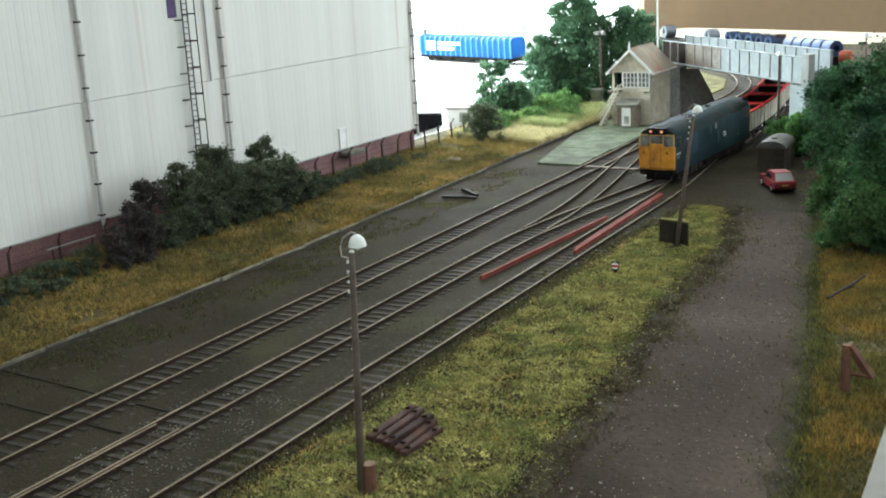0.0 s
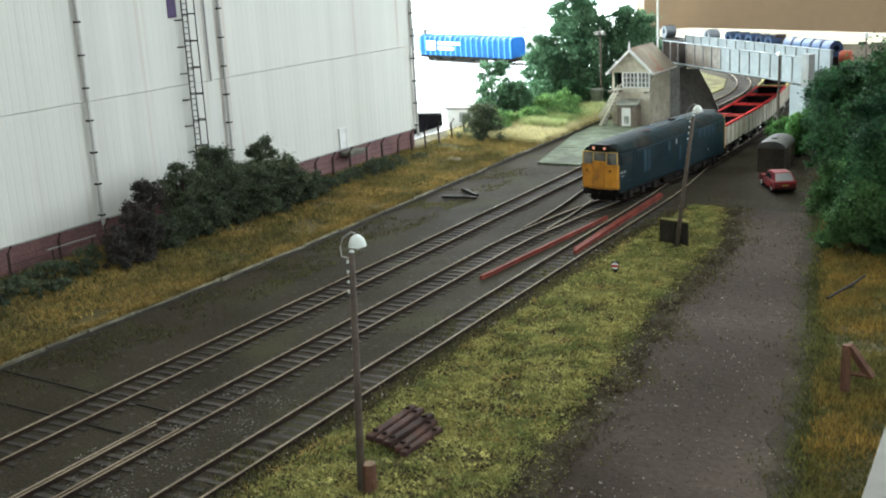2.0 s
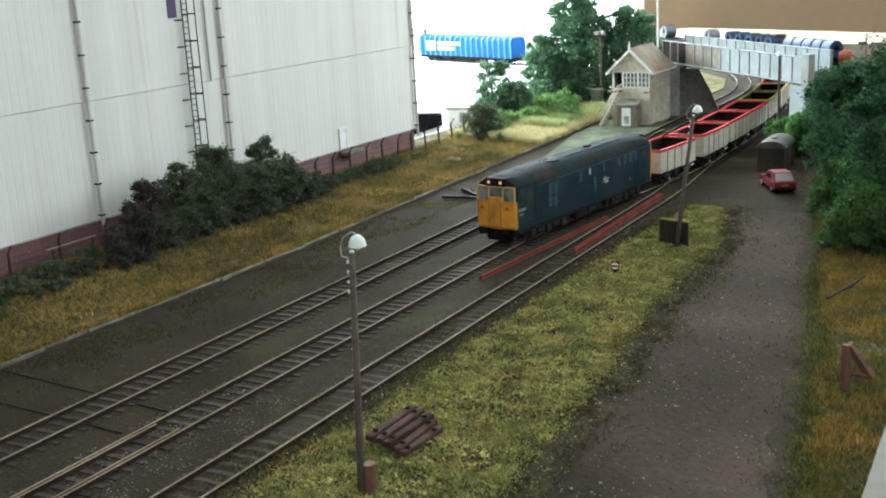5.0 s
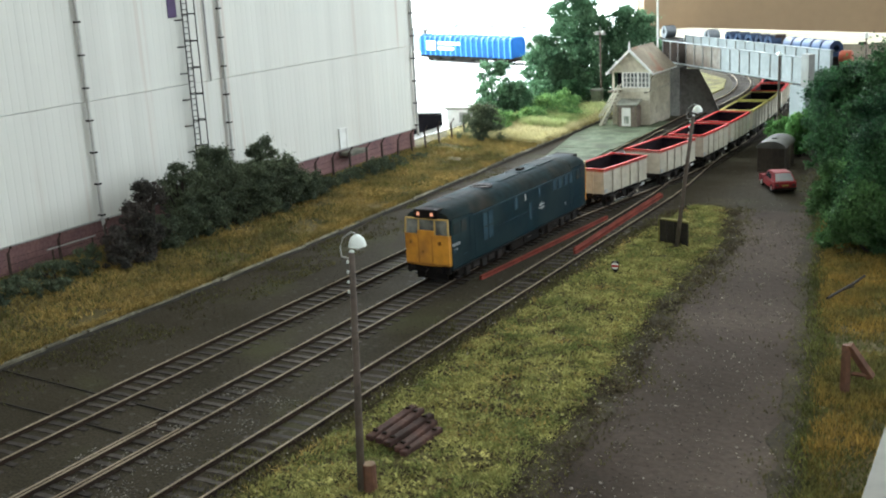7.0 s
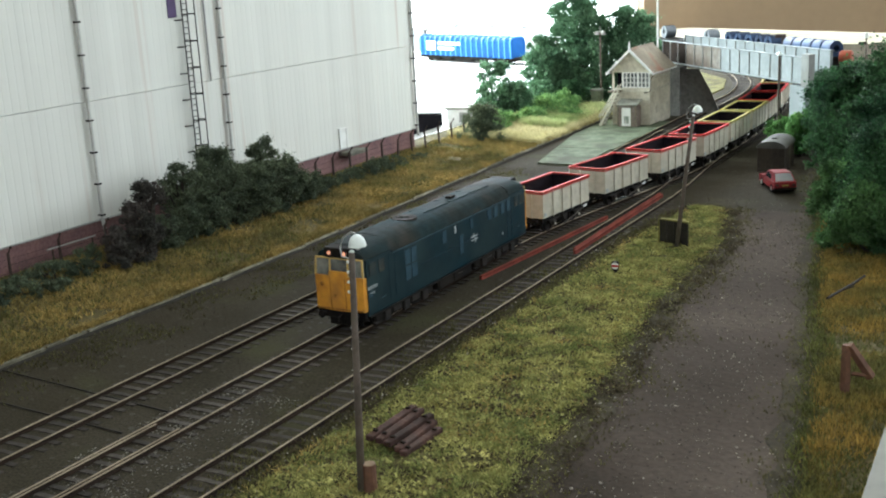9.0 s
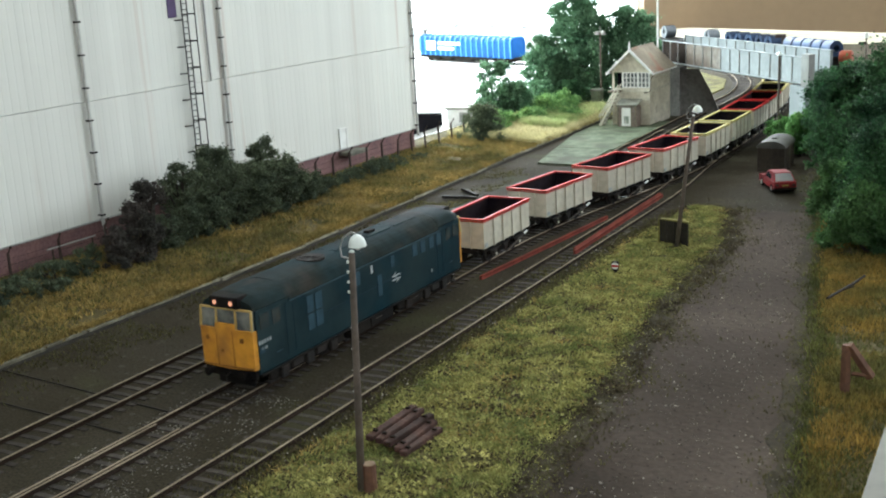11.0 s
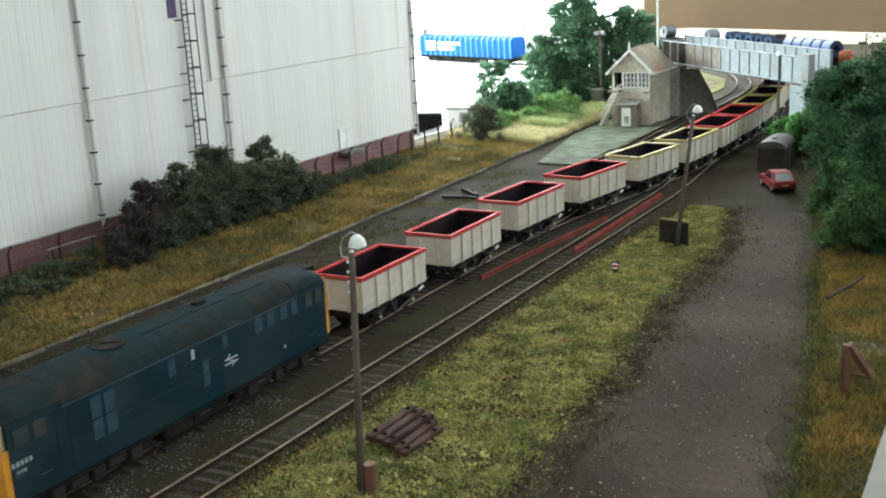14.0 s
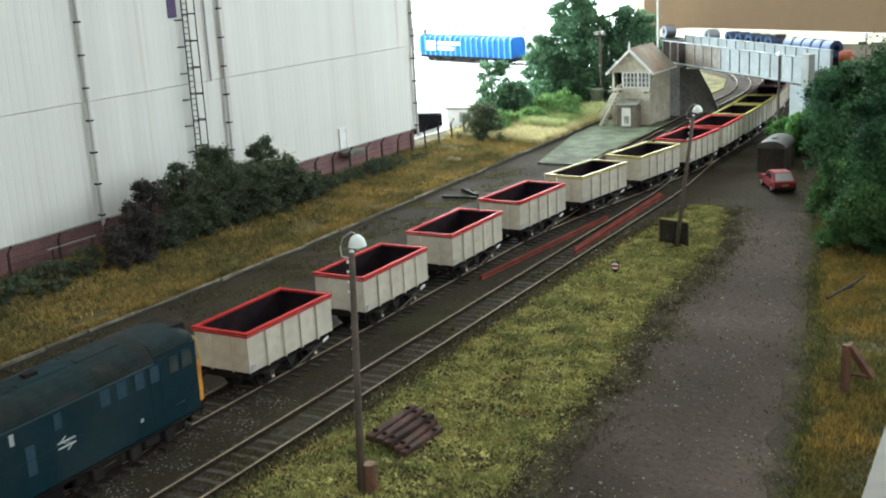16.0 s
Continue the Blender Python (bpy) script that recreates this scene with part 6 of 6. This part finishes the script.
chips("turf_edge", fringe(1500, 250, 790, lambda y: road_l(y) - 9, 6.0, 57), 0.7, M_CRUMB, "loose green crumbs thinning out towards the road", 33)
chips("large_road_chips", scatter(260, 280, 780, lambda y: road_l(y) - 4, road_r, lambda x, y: 0.8, 46, 0.02, -0.2), 0.62, M_CHIP, "larger pale stones loose on the road", 34)
chips("road_chips", scatter(2600, 280, 820, road_l, road_r, lambda x, y: 0.8, 41, 0.02, -0.4), 0.30, M_CHIP, "pale stone chips loose on the road", 11)
chips("road_grit", scatter(1400, 280, 850, lambda y: road_l(y) - 6, road_r, lambda x, y: 0.7, 42, 0.03, -0.5), 0.32, M_GRIT, "dark grit on the road", 12)
chips("ballast_stones", scatter(9000, 230, 900, lambda y: -128, lambda y: 68, lambda x, y: 0.1, 43, 0.03, -0.6), 0.3, M_GRIT, "fine dark ash and ballast grains", 13)
chips("pale_ballast", scatter(1500, 225, 372, lambda y: -17, lambda y: 33, lambda x, y: 0.3, 44, 0.05, -0.05), 0.42, M_BALLAST, "pale fresh ballast beside the points", 14)
chips("verge_chips", scatter(500, 260, 700, lambda y: 60, lambda y: 80, lambda x, y: 0.8, 45, 0.05, -0.2), 0.55, M_CHIP, "pale stones along the verge edge", 15)


def bush(name, x, y, z, spread, height, label, material, clumps, leaves, leaf, seed, low=0.12, stems=5, flat=0.75, fill=0.3, airy=False):
    """A shrub or tree: forked stems, and a crown of leafy clumps with an uneven outline."""
    r = random.Random(seed)
    clumps, leaves, leaf = int(clumps * 3.2), int(leaves * 4.0), leaf * 0.62
    if airy:
        clumps, leaves, leaf = int(clumps * 0.85), int(leaves * 1.0), leaf * 0.66
    t = thing(name, mm(x, y, z), label, "tree" if name.endswith("tree") else "bush", "trees and bushes")
    sx, sy = spread
    C = []
    for k in range(clumps):
        a, f = r.uniform(0, math.tau), math.sqrt(r.random())
        h = low + (1 - low) * r.random() ** 0.85
        lim = math.sqrt(max(0.05, 1 - max(0.0, (h - 0.42) / 0.62) ** 2))
        C.append((math.cos(a) * f * sx * lim * 0.82, math.sin(a) * f * sy * lim * 0.82, h * height * 0.9, (0.07 + 0.15 * r.random() ** 1.5) * min(sx, sy, height) * 1.25))
    me = Mesh()
    for k in range(stems):
        c = C[k % len(C)]
        b = (r.uniform(-0.12, 0.12) * sx, r.uniform(-0.12, 0.12) * sy, -3)
        mid = (b[0] * 0.5 + c[0] * 0.4, b[1] * 0.5 + c[1] * 0.4, c[2] * 0.55)
        me.tube([b, mid, c[:3]], [height * 0.022 + 0.4, height * 0.014 + 0.3, 0.3], 6)
        d = C[(k * 3 + 1) % len(C)]
        me.tube([mid, ((mid[0] + d[0]) / 2, (mid[1] + d[1]) / 2, (mid[2] + d[2]) / 2 + 1), d[:3]], [height * 0.011 + 0.25, 0.35, 0.2], 5)
    part("trunk", me, M_BARK, t, "dark forked stems")
    g = np.random.default_rng(seed)
    W = np.array(C)
    pick = g.choice(len(W), leaves, p=(W[:, 3] ** 2) / (W[:, 3] ** 2).sum())
    d = g.normal(size=(leaves, 3))
    d /= np.linalg.norm(d, axis=1)[:, None]
    rad = W[pick, 3] * np.abs(g.normal(0.66, 0.42, leaves))
    P = W[pick, :3] + d * rad[:, None] * np.array([1, 1, flat])
    P[:, 2] = np.maximum(P[:, 2], g.uniform(0.2, 3, leaves))
    inner = g.random(leaves) < fill
    e = g.normal(size=(leaves, 3))
    e /= np.linalg.norm(e, axis=1)[:, None]
    e *= (g.random(leaves) ** (1 / 3))[:, None]
    Q = np.stack([e[:, 0] * sx * 0.72, e[:, 1] * sy * 0.72, height * (0.46 + 0.40 * e[:, 2])], 1)
    P = np.where(inner[:, None], Q, P)
    P[:, 2] = np.maximum(P[:, 2], g.uniform(0.2, 3, leaves))
    nrm = d + g.normal(0, 0.8, (leaves, 3))
    nrm /= np.linalg.norm(nrm, axis=1)[:, None]
    u = np.cross(nrm, g.normal(size=(leaves, 3)))
    u /= np.linalg.norm(u, axis=1)[:, None]
    v = np.cross(nrm, u)
    s = (leaf * g.uniform(0.6, 1.35, leaves))[:, None]
    V = np.stack([P - u * s, P - v * s * 0.55, P + u * s, P + v * s * 0.55 + nrm * s * 0.3], 1).reshape(-1, 3) * MM
    me = bpy.data.meshes.new("crown")
    me.from_pydata(V.tolist(), [], np.arange(4 * leaves).reshape(-1, 4).tolist())
    me.materials.append(material)
    ob = new("crown", me)
    ob.parent = t
    return t


# along the factory
bush("bush", -203, 517, 5, (17, 19), 42, "purple-brown shrub by the factory fence", M_LEAFP, 22, 3600, 2.0, 51, fill=0.08, airy=True)
bush("bush", -200, 499, 5, (15, 16), 30, "low purple-brown shrub by the factory fence", M_LEAFP, 16, 2400, 1.9, 52, fill=0.1, airy=True)
bush("bush", -206, 532, 5, (18, 18), 56, "dark leggy shrub by the factory fence", M_LEAFP, 17, 2800, 2.0, 59, 0.15, fill=0.0, airy=True)
bush("bush", -204, 563, 6, (18, 20), 36, "low dark green shrub before the factory", M_LEAFD, 20, 3400, 2.0, 53, fill=0.1, airy=True)
bush("bush", -208, 567, 6, (20, 21), 59, "leggy dark green shrub before the factory", M_LEAFD, 17, 2700, 2.0, 57, 0.36, fill=0.0, airy=True)
bush("bush", -206, 600, 6, (23, 25), 67, "tall dark green shrub before the factory", M_LEAFD, 24, 4600, 2.1, 54, 0.22, fill=0.06, airy=True)
bush("bush", -204, 630, 6, (24, 28), 46, "dark green shrub before the factory", M_LEAFD, 28, 5200, 2.1, 55, fill=0.1, airy=True)
bush("bush", -208, 654, 6, (18, 19), 63, "wispy dark green shrub before the factory", M_LEAFD, 13, 2300, 2.0, 58, 0.5, fill=0.0, airy=True)
bush("bush", -204, 672, 6, (24, 28), 42, "dark green shrub before the factory", M_LEAFD, 28, 4800, 2.0, 62, fill=0.1, airy=True)
bush("bush", -205, 545, 6, (17, 18), 26, "dark leggy shrub by the factory fence", M_LEAFD, 20, 3000, 2.0, 111, 0.1, fill=0.06, airy=True)
bush("bush", -205, 583, 6, (19, 20), 38, "dark green shrub before the factory", M_LEAFD, 22, 3400, 2.0, 112, 0.08, fill=0.06, airy=True)
bush("bush", -206, 616, 6, (22, 24), 50, "dark green shrub before the factory", M_LEAFD, 24, 4200, 2.0, 113, 0.08, fill=0.06, airy=True)
bush("bush", -205, 648, 6, (22, 24), 46, "dark green shrub before the factory", M_LEAFD, 24, 4000, 2.0, 114, 0.08, fill=0.06, airy=True)
bush("bush", -203, 702, 6, (18, 24), 25, "low dark green shrub before the factory", M_LEAFD, 20, 3000, 1.9, 56, fill=0.12, airy=True)
for k, (x, y, s, h) in enumerate(((-214, 420, 22, 14), (-206, 385, 26, 15), (-216, 455, 20, 16), (-213, 478, 16, 20), (-200, 440, 15, 9), (-214, 745, 18, 13), (-213, 778, 20, 14), (-212, 812, 22, 16), (-214, 848, 20, 13), (-214, 890, 14, 7), (-205, 350, 26, 16))):
    bush("scrub", x, y, 5, (s * 0.8, s * 1.15), h, "low tangled dark scrub by the fence", M_LEAFD, 12, 1100, 1.7, 63 + k, 0.05, stems=5, fill=0.05, airy=True)
# behind the kerb, towards the signal box
bush("bush", -199, 990, 6, (29, 26), 40, "open dark green bush at the bank's edge", M_LEAFD, 26, 4200, 1.8, 70, fill=0.08, airy=True)
bush("tree", -258, 1140, 2, (27, 26), 78, "light green sapling beyond the bank", M_LEAFG, 26, 3200, 2.2, 71, 0.05, fill=0.15)
bush("bush", -238, 1150, 4, (26, 26), 46, "light green shrub beyond the bank", M_LEAFG, 22, 3600, 2.1, 72, 0.1)
bush("tree", -228, 1312, 2, (54, 42), 146, "tall dense green tree behind the signal box", M_LEAFG, 60, 12000, 2.4, 73, 0.12)
bush("tree", -168, 1335, 2, (50, 36), 126, "dense green tree behind the signal box", M_LEAFG, 46, 9500, 2.4, 74, 0.1)
bush("tree", -262, 1290, 2, (38, 30), 92, "green tree behind the signal box", M_LEAFG, 32, 6500, 2.4, 79, 0.1)
for k, (x, y, s, h, mt) in enumerate(((-208, 1170, 26, 24, M_LEAFY), (-200, 1205, 22, 24, M_LEAFY), (-205, 1120, 22, 18, M_LEAFY), (-176, 1160, 20, 15, M_LEAFY), (-232, 1090, 22, 20, M_LEAFY), (-214, 1250, 24, 34, M_LEAF), (-215, 1060, 18, 14, M_LEAFY))):
    bush("bramble", x, y, 5, (s, s), h, "bright green brambles on the bank", mt, 16, 2400, 1.9, 80 + k, 0.2, stems=4)
bush("bush", -205, 1300, 2, (30, 22), 44, "green undergrowth below the trees", M_LEAFG, 26, 4200, 2.3, 75, 0.05)
bush("bush", -150, 1310, 2, (34, 22), 50, "green undergrowth below the trees", M_LEAFG, 26, 4200, 2.3, 76, 0.05)
bush("bush", -245, 1235, 2, (26, 22), 40, "green undergrowth below the trees", M_LEAFG, 22, 3200, 2.3, 77, 0.05)
# right-hand bank
bush("tree", 222, 830, 4, (54, 62), 118, "broad dense green tree above the road", M_LEAF, 60, 16500, 2.0, 90, 0.06, fill=0.1)
bush("tree", 172, 912, 3, (40, 46), 98, "dense green tree above the road", M_LEAF, 44, 12000, 2.0, 91, 0.04, fill=0.1)
bush("tree", 236, 735, 5, (48, 50), 80, "dense dark green tree above the road", M_LEAF, 46, 13500, 2.0, 92, 0.04, fill=0.1)
bush("tree", 275, 800, 6, (60, 66), 120, "broad dense green tree above the road", M_LEAF, 56, 14500, 2.0, 93, 0.05, fill=0.1)
bush("tree", 143, 1000, 2, (34, 34), 84, "green tree behind the van body", M_LEAF, 34, 7000, 2.2, 94, 0.05)
bush("bush", 222, 690, 5, (34, 30), 42, "dark green undergrowth beside the road", M_UNDERGROWTH, 28, 6500, 1.9, 95, 0.05, fill=0.1)
bush("bush", 190, 760, 4, (24, 30), 40, "dark green undergrowth beside the road", M_UNDERGROWTH, 22, 5000, 1.9, 96, 0.05, fill=0.1)
bush("bush", 256, 690, 6, (30, 30), 46, "dark green undergrowth beside the road", M_LEAF, 28, 5600, 2.0, 97, 0.05)
for k, (x, y, s, h) in enumerate(((92, 1030, 18, 34), (108, 1012, 18, 40), (80, 1062, 16, 26), (122, 1045, 22, 52))):
    bush("bramble", x, y, 0, (s, s), h, "bright green shrub beside the track", M_LEAFB, 16, 2600, 2.0, 100 + k, 0.1, stems=4)


motions()
